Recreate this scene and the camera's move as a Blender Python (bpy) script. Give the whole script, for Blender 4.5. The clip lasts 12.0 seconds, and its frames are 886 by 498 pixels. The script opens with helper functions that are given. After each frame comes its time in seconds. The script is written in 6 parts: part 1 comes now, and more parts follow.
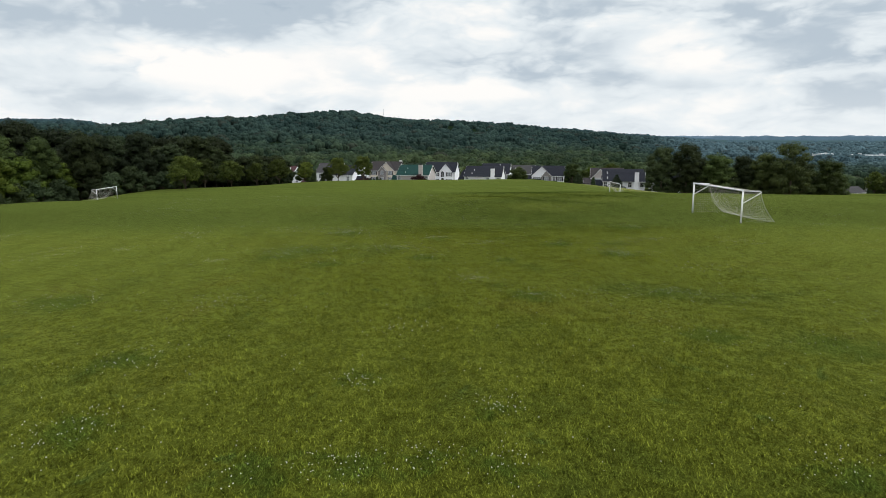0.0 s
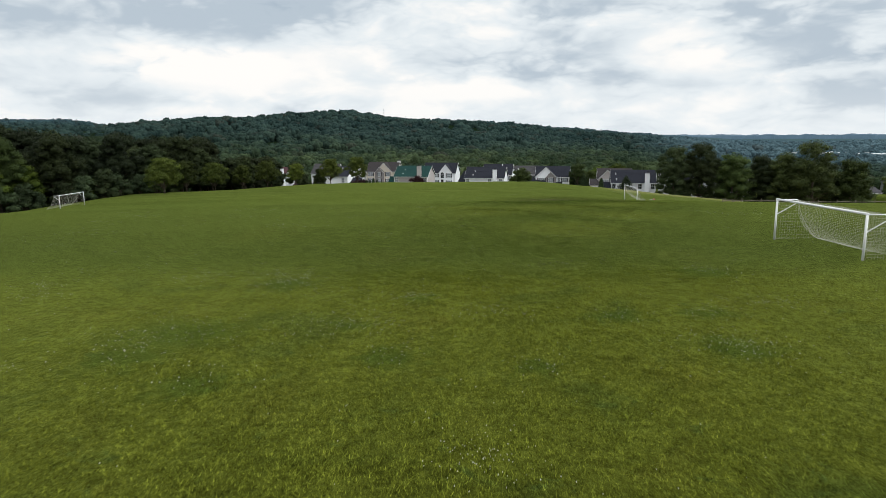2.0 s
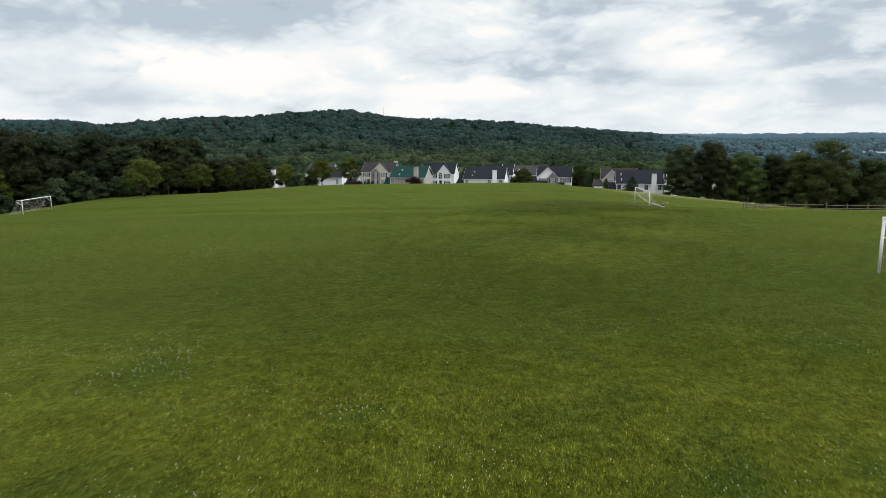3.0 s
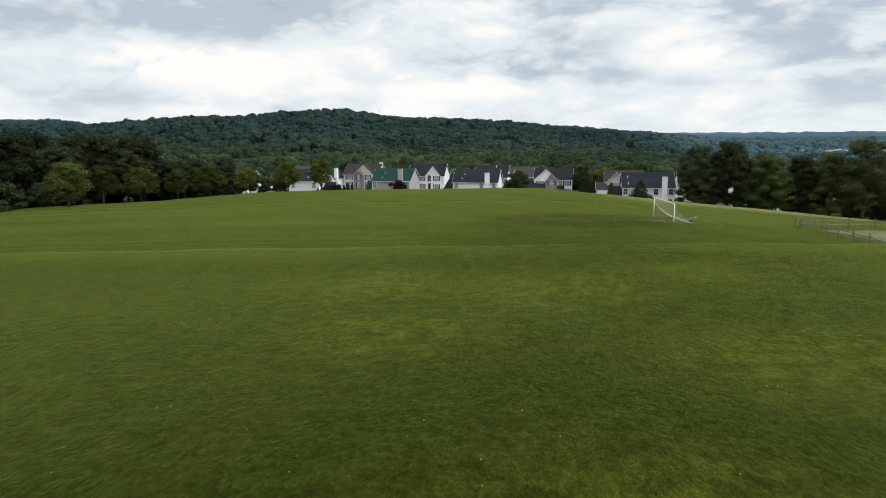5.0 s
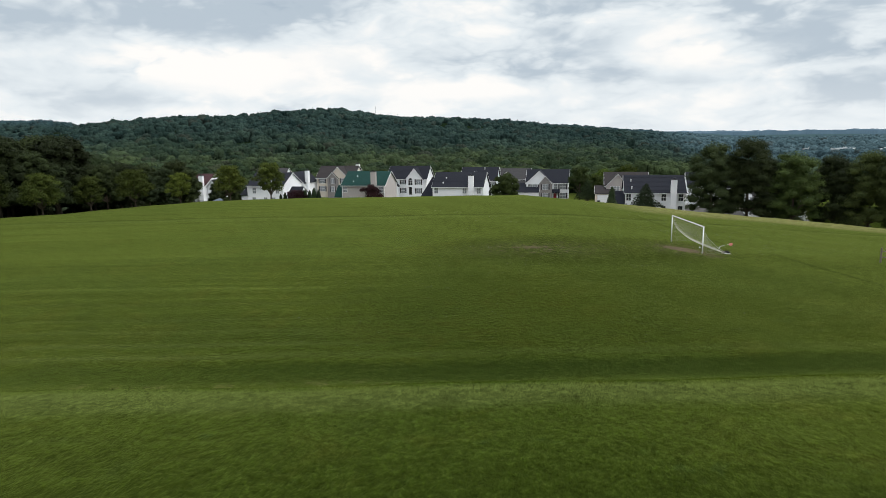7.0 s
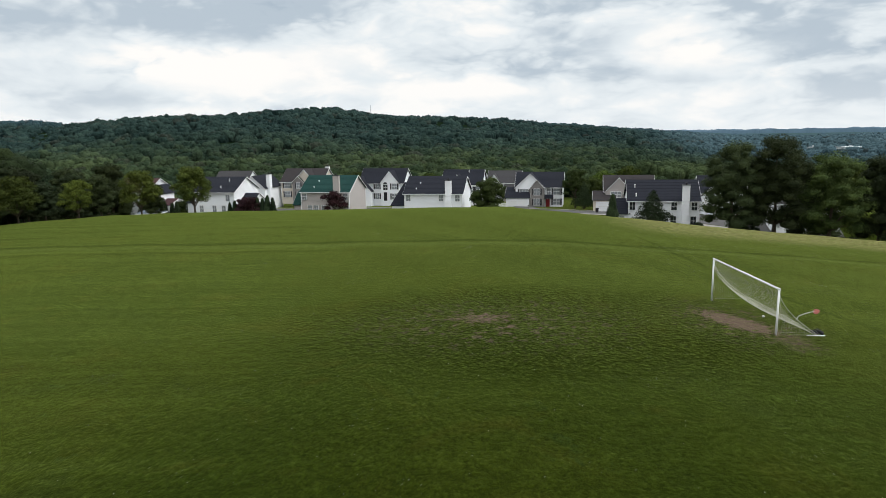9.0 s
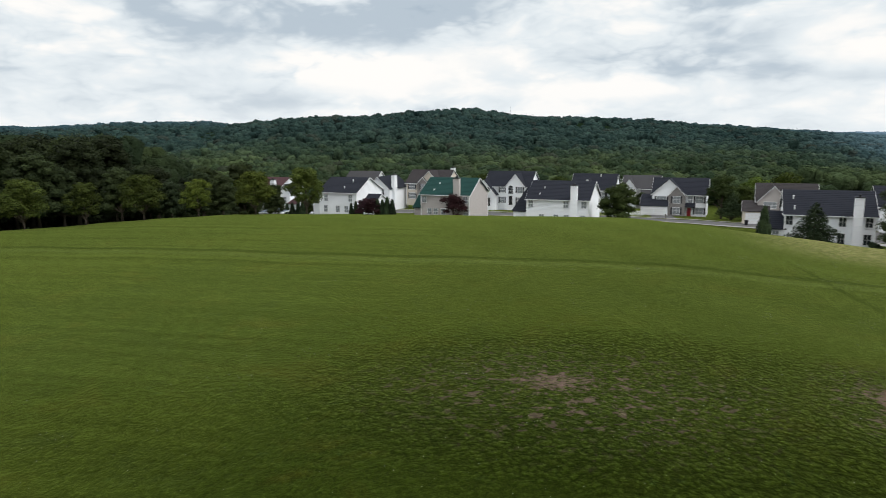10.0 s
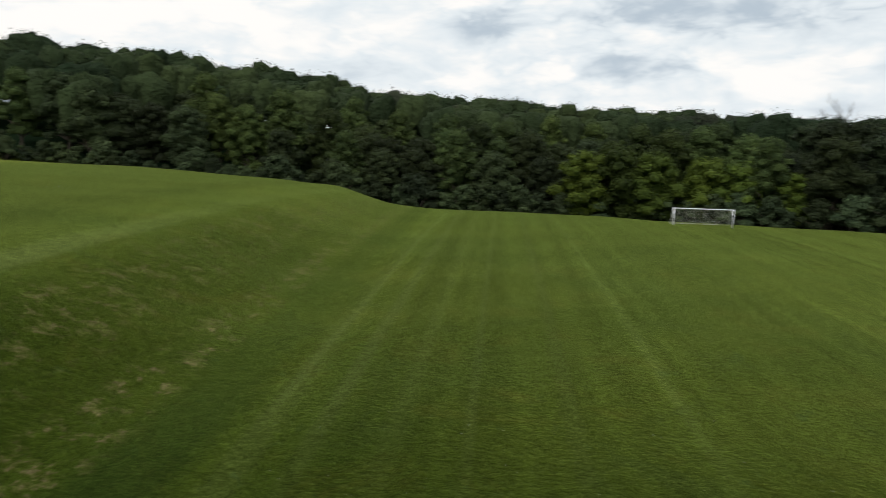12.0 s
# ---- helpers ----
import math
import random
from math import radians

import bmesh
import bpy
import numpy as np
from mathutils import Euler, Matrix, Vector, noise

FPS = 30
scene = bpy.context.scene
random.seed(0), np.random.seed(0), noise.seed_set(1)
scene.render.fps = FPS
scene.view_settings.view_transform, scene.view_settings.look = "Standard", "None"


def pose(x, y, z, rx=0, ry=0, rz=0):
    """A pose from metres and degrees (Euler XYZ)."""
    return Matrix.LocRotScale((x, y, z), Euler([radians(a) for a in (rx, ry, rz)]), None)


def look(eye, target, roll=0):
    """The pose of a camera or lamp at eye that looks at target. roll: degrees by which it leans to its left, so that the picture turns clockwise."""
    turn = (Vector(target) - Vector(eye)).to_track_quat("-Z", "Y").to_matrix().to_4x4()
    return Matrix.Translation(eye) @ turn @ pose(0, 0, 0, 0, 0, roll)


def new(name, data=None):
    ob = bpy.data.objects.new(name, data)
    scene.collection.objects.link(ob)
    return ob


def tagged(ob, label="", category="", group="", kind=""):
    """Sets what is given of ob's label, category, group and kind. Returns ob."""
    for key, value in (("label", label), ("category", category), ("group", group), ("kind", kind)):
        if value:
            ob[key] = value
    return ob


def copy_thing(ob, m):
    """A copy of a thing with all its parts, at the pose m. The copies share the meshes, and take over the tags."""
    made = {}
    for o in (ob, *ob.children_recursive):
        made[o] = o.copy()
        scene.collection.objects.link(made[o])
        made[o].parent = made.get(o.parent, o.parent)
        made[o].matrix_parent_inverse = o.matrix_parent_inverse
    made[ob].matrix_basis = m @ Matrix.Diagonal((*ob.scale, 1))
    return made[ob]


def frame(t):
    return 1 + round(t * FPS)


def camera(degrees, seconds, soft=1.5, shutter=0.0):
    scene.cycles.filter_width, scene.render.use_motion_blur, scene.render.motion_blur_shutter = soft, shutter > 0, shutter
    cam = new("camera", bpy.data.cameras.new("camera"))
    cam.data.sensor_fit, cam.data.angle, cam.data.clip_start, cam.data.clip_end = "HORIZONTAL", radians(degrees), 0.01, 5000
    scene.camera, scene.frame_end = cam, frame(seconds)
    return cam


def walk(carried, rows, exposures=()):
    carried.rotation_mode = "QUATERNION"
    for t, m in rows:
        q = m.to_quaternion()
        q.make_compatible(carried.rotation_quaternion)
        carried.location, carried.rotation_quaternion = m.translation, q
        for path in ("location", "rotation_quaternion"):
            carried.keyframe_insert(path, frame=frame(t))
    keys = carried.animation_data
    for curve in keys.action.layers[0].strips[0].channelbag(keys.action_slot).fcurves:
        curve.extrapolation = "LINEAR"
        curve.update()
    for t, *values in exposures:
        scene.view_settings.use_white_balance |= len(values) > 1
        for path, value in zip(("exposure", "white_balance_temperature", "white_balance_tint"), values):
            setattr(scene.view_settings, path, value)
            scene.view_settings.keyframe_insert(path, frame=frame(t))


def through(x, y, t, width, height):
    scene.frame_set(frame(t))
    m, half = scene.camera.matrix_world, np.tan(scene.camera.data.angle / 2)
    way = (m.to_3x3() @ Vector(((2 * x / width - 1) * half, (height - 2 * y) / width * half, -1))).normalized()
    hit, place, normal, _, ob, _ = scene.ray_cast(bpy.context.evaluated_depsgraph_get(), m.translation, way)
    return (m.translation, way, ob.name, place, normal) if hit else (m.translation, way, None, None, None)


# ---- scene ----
cam = camera(68.6, 12.0, soft=0.35, shutter=0.13)

# seconds, eye, target, roll
PATH = [
    (0, (3.119, -2.058, 5.139), (3.042, 47.189, -3.507), -0.20),
    (0.5, (3.176, -0.132, 5.164), (3.078, 49.114, -3.487), -0.27),
    (1, (3.286, 2.395, 5.157), (3.171, 51.640, -3.499), -0.28),
    (1.5, (3.415, 5.538, 5.163), (3.298, 54.776, -3.530), -0.30),
    (2, (3.599, 9.193, 5.131), (3.427, 58.432, -3.558), -0.36),
    (2.5, (3.909, 13.294, 5.056), (3.706, 62.529, -3.653), -0.39),
    (3, (4.353, 17.705, 4.971), (4.147, 66.939, -3.749), -0.50),
    (3.5, (4.908, 22.375, 4.906), (4.725, 71.606, -3.822), -0.56),
    (4, (5.604, 27.309, 4.856), (5.458, 76.539, -3.884), -0.56),
    (4.5, (6.483, 32.522, 4.803), (6.373, 81.750, -3.949), -0.56),
    (5, (7.590, 38.029, 4.732), (7.497, 87.255, -4.032), -0.59),
    (5.5, (8.934, 43.749, 4.631), (8.823, 92.974, -4.142), -0.71),
    (6, (10.374, 49.343, 4.517), (10.230, 98.565, -4.264), -0.84),
    (6.5, (11.762, 54.847, 4.408), (11.630, 104.070, -4.372), -0.79),
    (7, (13.147, 60.413, 4.292), (13.017, 109.634, -4.499), -0.84),
    (7.5, (14.570, 66.312, 4.155), (14.450, 115.531, -4.648), -0.88),
    (8, (16.013, 72.361, 4.016), (15.902, 121.578, -4.795), -0.92),
    (8.5, (17.449, 78.249, 3.905), (17.346, 127.465, -4.915), -0.96),
    (9, (18.848, 83.665, 3.847), (18.754, 132.880, -4.981), -1.00),
    (9.5, (20.217, 88.239, 3.858), (17.503, 137.391, -4.901), -0.80),
    (10, (21.629, 91.543, 3.890), (11.197, 139.678, -4.725), -0.75),
    (10.5, (22.944, 93.638, 3.908), (1.726, 138.114, -4.558), -0.45),
    (10.8, (23.651, 94.174, 3.954), (-4.421, 134.693, -4.425), -0.20),
    (11, (24.055, 94.310, 3.995), (-9.317, 130.614, -4.273), -0.10),
    (11.3, (24.515, 94.292, 4.033), (-17.068, 120.791, -4.252), 0.39),
    (11.5, (24.698, 94.195, 4.025), (-20.922, 112.902, -4.275), 0.66),
    (11.7, (24.762, 94.080, 3.979), (-23.540, 103.874, -4.446), 1.04),
    (12, (24.597, 93.964, 3.814), (-24.474, 89.703, -4.781), 1.61),
]
walk(cam, [(t, look(eye, target, roll)) for t, eye, target, roll in PATH])

# ---- world and light: a bright, broken overcast ----
SUN_EL, SUN_AZ = 50.0, 106.0        # degrees; azimuth clockwise from +y
world = bpy.data.worlds.new("overcast_sky")
scene.world = world
world.use_nodes = True


class Nodes:
    """Short hand for building a node tree."""

    def __init__(self, tree):
        self.tree = tree
        tree.nodes.clear()

    def add(self, kind, ins={}, operation="", clamp=False, dims="", interpolation="", blend="", attribute=""):
        node = self.tree.nodes.new(kind)
        if operation:
            node.operation = operation
        if clamp:
            node.use_clamp = True
        if dims:
            node.noise_dimensions = dims
        if interpolation:
            node.interpolation_type = interpolation
        if blend:
            node.data_type, node.blend_type = "RGBA", blend
        if attribute:
            node.attribute_name = attribute
        for key, value in ins.items():
            self.put(node, key, value)
        return node

    def put(self, node, key, value):
        if isinstance(value, bpy.types.NodeSocket):
            self.tree.links.new(value, node.inputs[key])
        else:
            node.inputs[key].default_value = value

    def math(self, op, a, b=0.0, clamp=False):
        return self.add("ShaderNodeMath", operation=op, clamp=clamp, ins={0: a, 1: b}).outputs[0]

    def vmath(self, op, a, b=(0, 0, 0)):
        node = self.add("ShaderNodeVectorMath", operation=op, ins={0: a, 1: b})
        return node.outputs["Value"] if op in ("DOT_PRODUCT", "LENGTH", "DISTANCE") else node.outputs[0]

    def noise(self, vector, scale, detail=4.0, rough=0.55, distort=0.0, dims="3D"):
        return self.add("ShaderNodeTexNoise", dims=dims, ins={"Vector": vector, "Scale": scale, "Detail": detail,
                        "Roughness": rough, "Distortion": distort}).outputs[0]

    def ramp(self, fac, low, high, to0=0.0, to1=1.0, smooth=True):
        return self.add("ShaderNodeMapRange", interpolation="SMOOTHSTEP" if smooth else "LINEAR",
                        ins={0: fac, 1: low, 2: high, 3: to0, 4: to1}).outputs[0]

    def mix(self, fac, a, b, blend="MIX"):
        node = self.add("ShaderNodeMix", blend=blend, ins={0: fac})
        for key, value in ((6, a), (7, b)):
            self.put(node, key, value if isinstance(value, bpy.types.NodeSocket) else (*value[:3], 1.0))
        return node.outputs[2]


def build_world():
    n = Nodes(world.node_tree)
    way = n.add("ShaderNodeTexCoord").outputs["Generated"]
    xyz = n.add("ShaderNodeSeparateXYZ", ins={0: way})
    x, y, z = xyz.outputs
    air = n.add("ShaderNodeTexSky")
    air.sky_type, air.sun_disc = "NISHITA", False
    air.sun_elevation, air.sun_rotation, air.altitude, air.dust_density = radians(SUN_EL), radians(SUN_AZ), 100, 2.5
    sky = air.outputs[0]
    # the cloud layer lies flat overhead: foreshortened toward the horizon
    deep = n.math("ADD", n.math("MAXIMUM", z, 0.0), 0.15)
    px, py = n.math("DIVIDE", x, deep), n.math("DIVIDE", y, deep)
    plane = n.add("ShaderNodeCombineXYZ", ins={0: px, 1: n.math("MULTIPLY", py, 0.8), 2: 0.37}).outputs[0]
    big = n.noise(n.vmath("ADD", plane, CLOUD_SHIFT), 0.7, 2.0, 0.40, 0.2)
    # heaped cloud: a warped direction, then rounded lumps with creases between them at three sizes
    stretched = n.vmath("MULTIPLY", way, (1.0, 1.0, 2.6))
    drift = n.add("ShaderNodeTexNoise", ins={"Vector": stretched, "Scale": 7.0, "Detail": 3.0}).outputs[1]
    bent = n.vmath("ADD", stretched, n.add("ShaderNodeVectorMath", operation="SCALE", ins={0: n.vmath("SUBTRACT", drift, (0.5, 0.5, 0.5)), 3: 0.09}).outputs[0])
    roll = n.noise(bent, 5.0, 5.0, 0.52)

    def lumps(scale):
        return n.math("ABSOLUTE", n.math("SUBTRACT", n.math("MULTIPLY", n.noise(bent, scale, 1.0, 0.4), 2.0), 1.0))

    heap = n.math("ADD", n.math("MULTIPLY", lumps(8.0), 0.55), n.math("ADD", n.math("MULTIPLY", lumps(17.0), 0.30), n.math("MULTIPLY", lumps(38.0), 0.18)))
    puff = n.math("ADD", n.math("MULTIPLY", n.noise(bent, 14.0, 6.0, 0.55), 0.6), n.math("MULTIPLY", heap, 0.9))
    body = n.math("ADD", n.math("MULTIPLY", big, 0.30), n.math("ADD", n.math("MULTIPLY", roll, 0.56), n.math("MULTIPLY", puff, 0.30)))
    body = n.math("SUBTRACT", body, 0.085)
    # the thick grey-blue cloud bellies and the bright breaks, by direction
    rag = n.math("ADD", n.math("MULTIPLY", roll, 0.5), n.math("MULTIPLY", puff, 0.5))
    for (dx, dy, dz), width, tall, amount in BELLIES:
        d = Vector((dx, dy, dz)).normalized()
        off = n.vmath("MULTIPLY", n.vmath("SUBTRACT", way, tuple(d)), (1.0, 1.0, tall))
        far = n.math("ADD", n.vmath("LENGTH", off), n.math("MULTIPLY", n.math("SUBTRACT", rag, 0.5), width * 2.2))
        body = n.math("SUBTRACT", body, n.math("MULTIPLY", n.ramp(far, width * 1.0, width * 0.08), amount))
    colour = n.mix(n.ramp(body, 0.31, 0.49), (0.50, 0.585, 0.665), (0.815, 0.875, 0.91))
    colour = n.mix(n.ramp(body, 0.46, 0.585), colour, (1.03, 1.01, 0.98))
    # pale band along the horizon
    low = n.ramp(z, 0.10, 0.0)
    colour = n.mix(n.math("MULTIPLY", low, 0.35), colour, (0.90, 0.94, 0.96))
    cloud = n.add("ShaderNodeVectorMath", operation="SCALE", ins={0: colour, 3: 0.98}).outputs[0]
    blue = n.add("ShaderNodeVectorMath", operation="SCALE", ins={0: sky, 3: 0.10}).outputs[0]
    gap = n.ramp(body, 0.26, 0.10, 0.0, 0.4)
    mixed = n.mix(gap, cloud, blue)
    # an overcast sky is brightest overhead and round the veiled sun
    a, e = radians(SUN_AZ), radians(SUN_EL)
    toward = n.vmath("DOT_PRODUCT", way, (math.sin(a) * math.cos(e), math.cos(a) * math.cos(e), math.sin(e)))
    lift = n.math("ADD", n.ramp(z, 0.40, 0.95, 1.0, 1.5), n.math("MULTIPLY", n.ramp(toward, 0.2, 1.0, 0.0, 0.45), n.ramp(z, 0.22, 0.55)))
    back = n.add("ShaderNodeBackground", ins={0: mixed, 1: lift})
    n.add("ShaderNodeOutputWorld", ins={0: back.outputs[0]})


CLOUD_SHIFT = (3.1, 0.4, 0.0)
BELLIES = [
    ((-0.461, 0.874, 0.155), 0.218, 2.9, 0.095),
    ((-0.316, 0.937, 0.151), 0.185, 3.8, 0.073),
    ((-0.141, 0.973, 0.183), 0.098, 3.0, 0.065),
    ((0.181, 0.966, 0.184), 0.185, 5.7, 0.081),
    ((0.487, 0.864, 0.126), 0.163, 2.7, 0.096),
    ((0.146, 0.986, 0.083), 0.163, 6.2, 0.081),
    ((0.401, 0.902, 0.160), 0.109, 3.3, 0.048),
    ((-0.475, 0.879, 0.045), 0.283, 11.8, 0.048),
    ((-0.004, 0.993, 0.119), 0.109, 3.3, 0.040),
    ((0.517, 0.854, 0.062), 0.131, 3.0, 0.048),
    ((-0.356, 0.929, 0.099), 0.283, 5.8, -0.090),
    ((0.348, 0.931, 0.110), 0.141, 2.9, -0.108),
    ((-0.087, 0.989, 0.122), 0.109, 2.9, -0.054),
    ((0.063, 0.996, 0.062), 0.185, 10.6, -0.090),
    ((-0.382, 0.924, 0.036), 0.131, 10.0, -0.063),
    ((-0.714, 0.686, 0.143), 0.131, 2.4, 0.056),
    ((-0.829, 0.546, 0.119), 0.152, 2.0, 0.025),
    ((-0.368, 0.924, 0.101), 0.218, 4.4, -0.054),
    ((-0.982, 0.157, 0.105), 0.152, 4.7, 0.050),
    ((-0.986, 0.000, 0.168), 0.120, 3.9, 0.030),
    ((-0.973, -0.212, 0.095), 0.065, 2.7, 0.030),
    ((-0.952, 0.253, 0.171), 0.185, 4.5, 0.045),
    ((-0.910, 0.394, 0.129), 0.131, 2.0, 0.020),
    ((-0.965, -0.228, 0.130), 0.185, 2.8, -0.072),
    ((-0.839, -0.527, 0.133), 0.174, 4.0, -0.045),
    ((-0.985, 0.003, 0.170), 0.131, 4.0, 0.030),
    ((-0.978, 0.181, 0.105), 0.141, 4.6, 0.035),
    ((-0.938, 0.297, 0.178), 0.218, 5.7, 0.045),
    ((-0.909, 0.402, 0.114), 0.163, 4.3, -0.072),
]
build_world()

sun_lamp = bpy.data.lights.new("sun", "SUN")
sun_lamp.energy, sun_lamp.angle, sun_lamp.color = 1.6, radians(20), (1.0, 0.96, 0.90)
sun = new("sun", sun_lamp)
_a, _e = radians(SUN_AZ), radians(SUN_EL)
_d = Vector((math.sin(_a) * math.cos(_e), math.cos(_a) * math.cos(_e), math.sin(_e)))
sun.matrix_world = look(_d * 400, (0, 0, 0))
scene.view_settings.exposure = 0.0

# ---- materials ----


def material(name, colour, rough=0.7, metal=0.0, spec=0.3, vary=0.12, grain=0.06, scale=1.0, bump=0.0, bump_scale=20.0, island=0.0, lap=0.0):
    """A painted or raw surface with stains at a coarse scale, grain at a fine one, and a little relief."""
    m = bpy.data.materials.new(name)
    m.use_nodes = True
    n = Nodes(m.node_tree)
    where = n.add("ShaderNodeTexCoord").outputs["Object"]
    stain = n.noise(where, 0.6 * scale, 5.0, 0.6, 0.4)
    fine = n.noise(where, 14.0 * scale, 3.0, 0.6)
    k = n.math("ADD", n.math("MULTIPLY", n.math("SUBTRACT", stain, 0.5), 2 * vary), n.math("MULTIPLY", n.math("SUBTRACT", fine, 0.5), 2 * grain))
    k = n.math("ADD", k, 1.0)
    if island:
        rnd = n.add("ShaderNodeNewGeometry").outputs["Random Per Island"]
        k = n.math("MULTIPLY", k, n.ramp(rnd, 0, 1, 1 - island, 1 + island, smooth=False))
    tint = n.add("ShaderNodeVectorMath", operation="SCALE", ins={0: colour, 3: k}).outputs[0]
    b = n.add("ShaderNodeBsdfPrincipled", ins={"Base Color": tint, "Roughness": rough, "Metallic": metal, "Specular IOR Level": spec})
    if bump:
        rel = n.noise(where, bump_scale, 3.0, 0.6)
        n.put(b, "Normal", n.add("ShaderNodeBump", ins={"Strength": bump, "Distance": 0.02, "Height": rel}).outputs[0])
    if lap:
        up = n.add("ShaderNodeSeparateXYZ", ins={0: where}).outputs[2]
        board = n.math("FRACT", n.math("DIVIDE", up, lap))
        n.put(b, "Normal", n.add("ShaderNodeBump", ins={"Strength": 0.9, "Distance": 0.08, "Height": n.math("SUBTRACT", 1.0, board)}).outputs[0])
    n.add("ShaderNodeOutputMaterial", ins={0: b.outputs[0]})
    return m


def leaf_material(name, dark, light, through=0.25):
    """Leaves: colour by tree, by clump and by single leaf, some light coming through."""
    m = bpy.data.materials.new(name)
    m.use_nodes = True
    n = Nodes(m.node_tree)
    where = n.add("ShaderNodeTexCoord").outputs["Object"]
    tree = n.add("ShaderNodeObjectInfo").outputs["Random"]
    leaf = n.add("ShaderNodeNewGeometry").outputs["Random Per Island"]
    clump = n.noise(where, 0.55, 3.0, 0.6)
    k = n.math("ADD", n.math("MULTIPLY", leaf, 0.5), n.math("MULTIPLY", n.ramp(clump, 0.3, 0.7), 0.5))
    colour = n.mix(k, dark, light)
    k2 = n.ramp(tree, 0, 1, 0.50, 1.60, smooth=False)
    colour = n.add("ShaderNodeVectorMath", operation="SCALE", ins={0: colour, 3: k2}).outputs[0]
    warm = n.mix(n.math("MULTIPLY", n.math("FRACT", n.math("MULTIPLY", tree, 7.31)), 0.5), colour, n.mix(1.0, colour, (1.25, 1.05, 0.55), "MULTIPLY"))
    b = n.add("ShaderNodeBsdfPrincipled", ins={"Base Color": warm, "Roughness": 0.7, "Specular IOR Level": 0.12})
    t = n.add("ShaderNodeBsdfTranslucent", ins={0: warm})
    mixed = n.add("ShaderNodeMixShader", ins={0: through, 1: b.outputs[0], 2: t.outputs[0]})
    n.add("ShaderNodeOutputMaterial", ins={0: mixed.outputs[0]})
    return m


M_LEAF = leaf_material("leaf_green", (0.018, 0.033, 0.011), (0.062, 0.090, 0.026))
M_LEAF_YOUNG = leaf_material("leaf_yellow_green", (0.026, 0.043, 0.009), (0.080, 0.108, 0.021))
M_LEAF_BRIGHT = leaf_material("leaf_bright_green", (0.022, 0.040, 0.007), (0.076, 0.110, 0.017))
M_LEAF_DARK = leaf_material("leaf_dark_green", (0.017, 0.029, 0.015), (0.048, 0.070, 0.031))
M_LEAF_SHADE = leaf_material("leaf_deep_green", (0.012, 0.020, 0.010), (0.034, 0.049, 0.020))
M_LEAF_MAPLE = leaf_material("leaf_maple_green", (0.021, 0.036, 0.016), (0.074, 0.102, 0.040))
M_LEAF_PURPLE = leaf_material("leaf_purple", (0.016, 0.008, 0.011), (0.042, 0.017, 0.021))
M_NEEDLE = leaf_material("needle_green", (0.009, 0.018, 0.009), (0.024, 0.040, 0.019), 0.1)


def canopy_material(name, low, high):
    """Far crowns: each tree its own green (attribute 'tone'), leaves a little uneven."""
    m = bpy.data.materials.new(name)
    m.use_nodes = True
    n = Nodes(m.node_tree)
    tone = n.add("ShaderNodeAttribute", attribute="tone").outputs["Fac"]
    leaf = n.add("ShaderNodeNewGeometry").outputs["Random Per Island"]
    where = n.add("ShaderNodeTexCoord").outputs["Object"]
    stand = n.noise(where, 0.008, 3.0, 0.6)
    k = n.math("ADD", n.math("MULTIPLY", tone, 0.5), n.math("MULTIPLY", n.ramp(stand, 0.3, 0.7), 0.5))
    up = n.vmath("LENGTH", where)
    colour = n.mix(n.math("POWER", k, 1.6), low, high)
    # distance haze painted into the crowns: cooler and bluer toward and past the ridge
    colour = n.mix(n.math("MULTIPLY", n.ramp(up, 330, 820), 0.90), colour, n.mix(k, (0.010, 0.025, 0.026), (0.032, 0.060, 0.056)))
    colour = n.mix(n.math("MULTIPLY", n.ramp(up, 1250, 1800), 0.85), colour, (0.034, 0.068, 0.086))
    # haze over the low north-east plain, painted in as blue-green with distance
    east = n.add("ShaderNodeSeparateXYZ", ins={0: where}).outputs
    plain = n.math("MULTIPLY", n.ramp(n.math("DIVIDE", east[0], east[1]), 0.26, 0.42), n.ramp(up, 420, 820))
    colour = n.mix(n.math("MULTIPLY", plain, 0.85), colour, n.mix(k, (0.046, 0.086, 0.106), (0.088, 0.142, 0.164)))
    # a few brownish crowns
    colour = n.mix(n.math("MULTIPLY", n.ramp(n.math("FRACT", n.math("MULTIPLY", tone, 13.7)), 0.93, 0.97), 0.5), colour, (0.036, 0.036, 0.028))
    colour = n.add("ShaderNodeVectorMath", operation="SCALE", ins={0: colour, 3: n.ramp(leaf, 0, 1, 0.85, 1.15, smooth=False)}).outputs[0]
    b = n.add("ShaderNodeBsdfPrincipled", ins={"Base Color": colour, "Roughness": 0.9, "Specular IOR Level": 0.05})
    sprays = n.math("ADD", n.math("MULTIPLY", n.noise(where, 0.75, 4.0, 0.65), 0.6), n.math("MULTIPLY", n.noise(where, 0.22, 3.0, 0.6), 1.4))
    n.put(b, "Normal", n.add("ShaderNodeBump", ins={"Strength": 1.0, "Distance": 1.7, "Height": sprays}).outputs[0])
    n.add("ShaderNodeOutputMaterial", ins={0: b.outputs[0]})
    return m


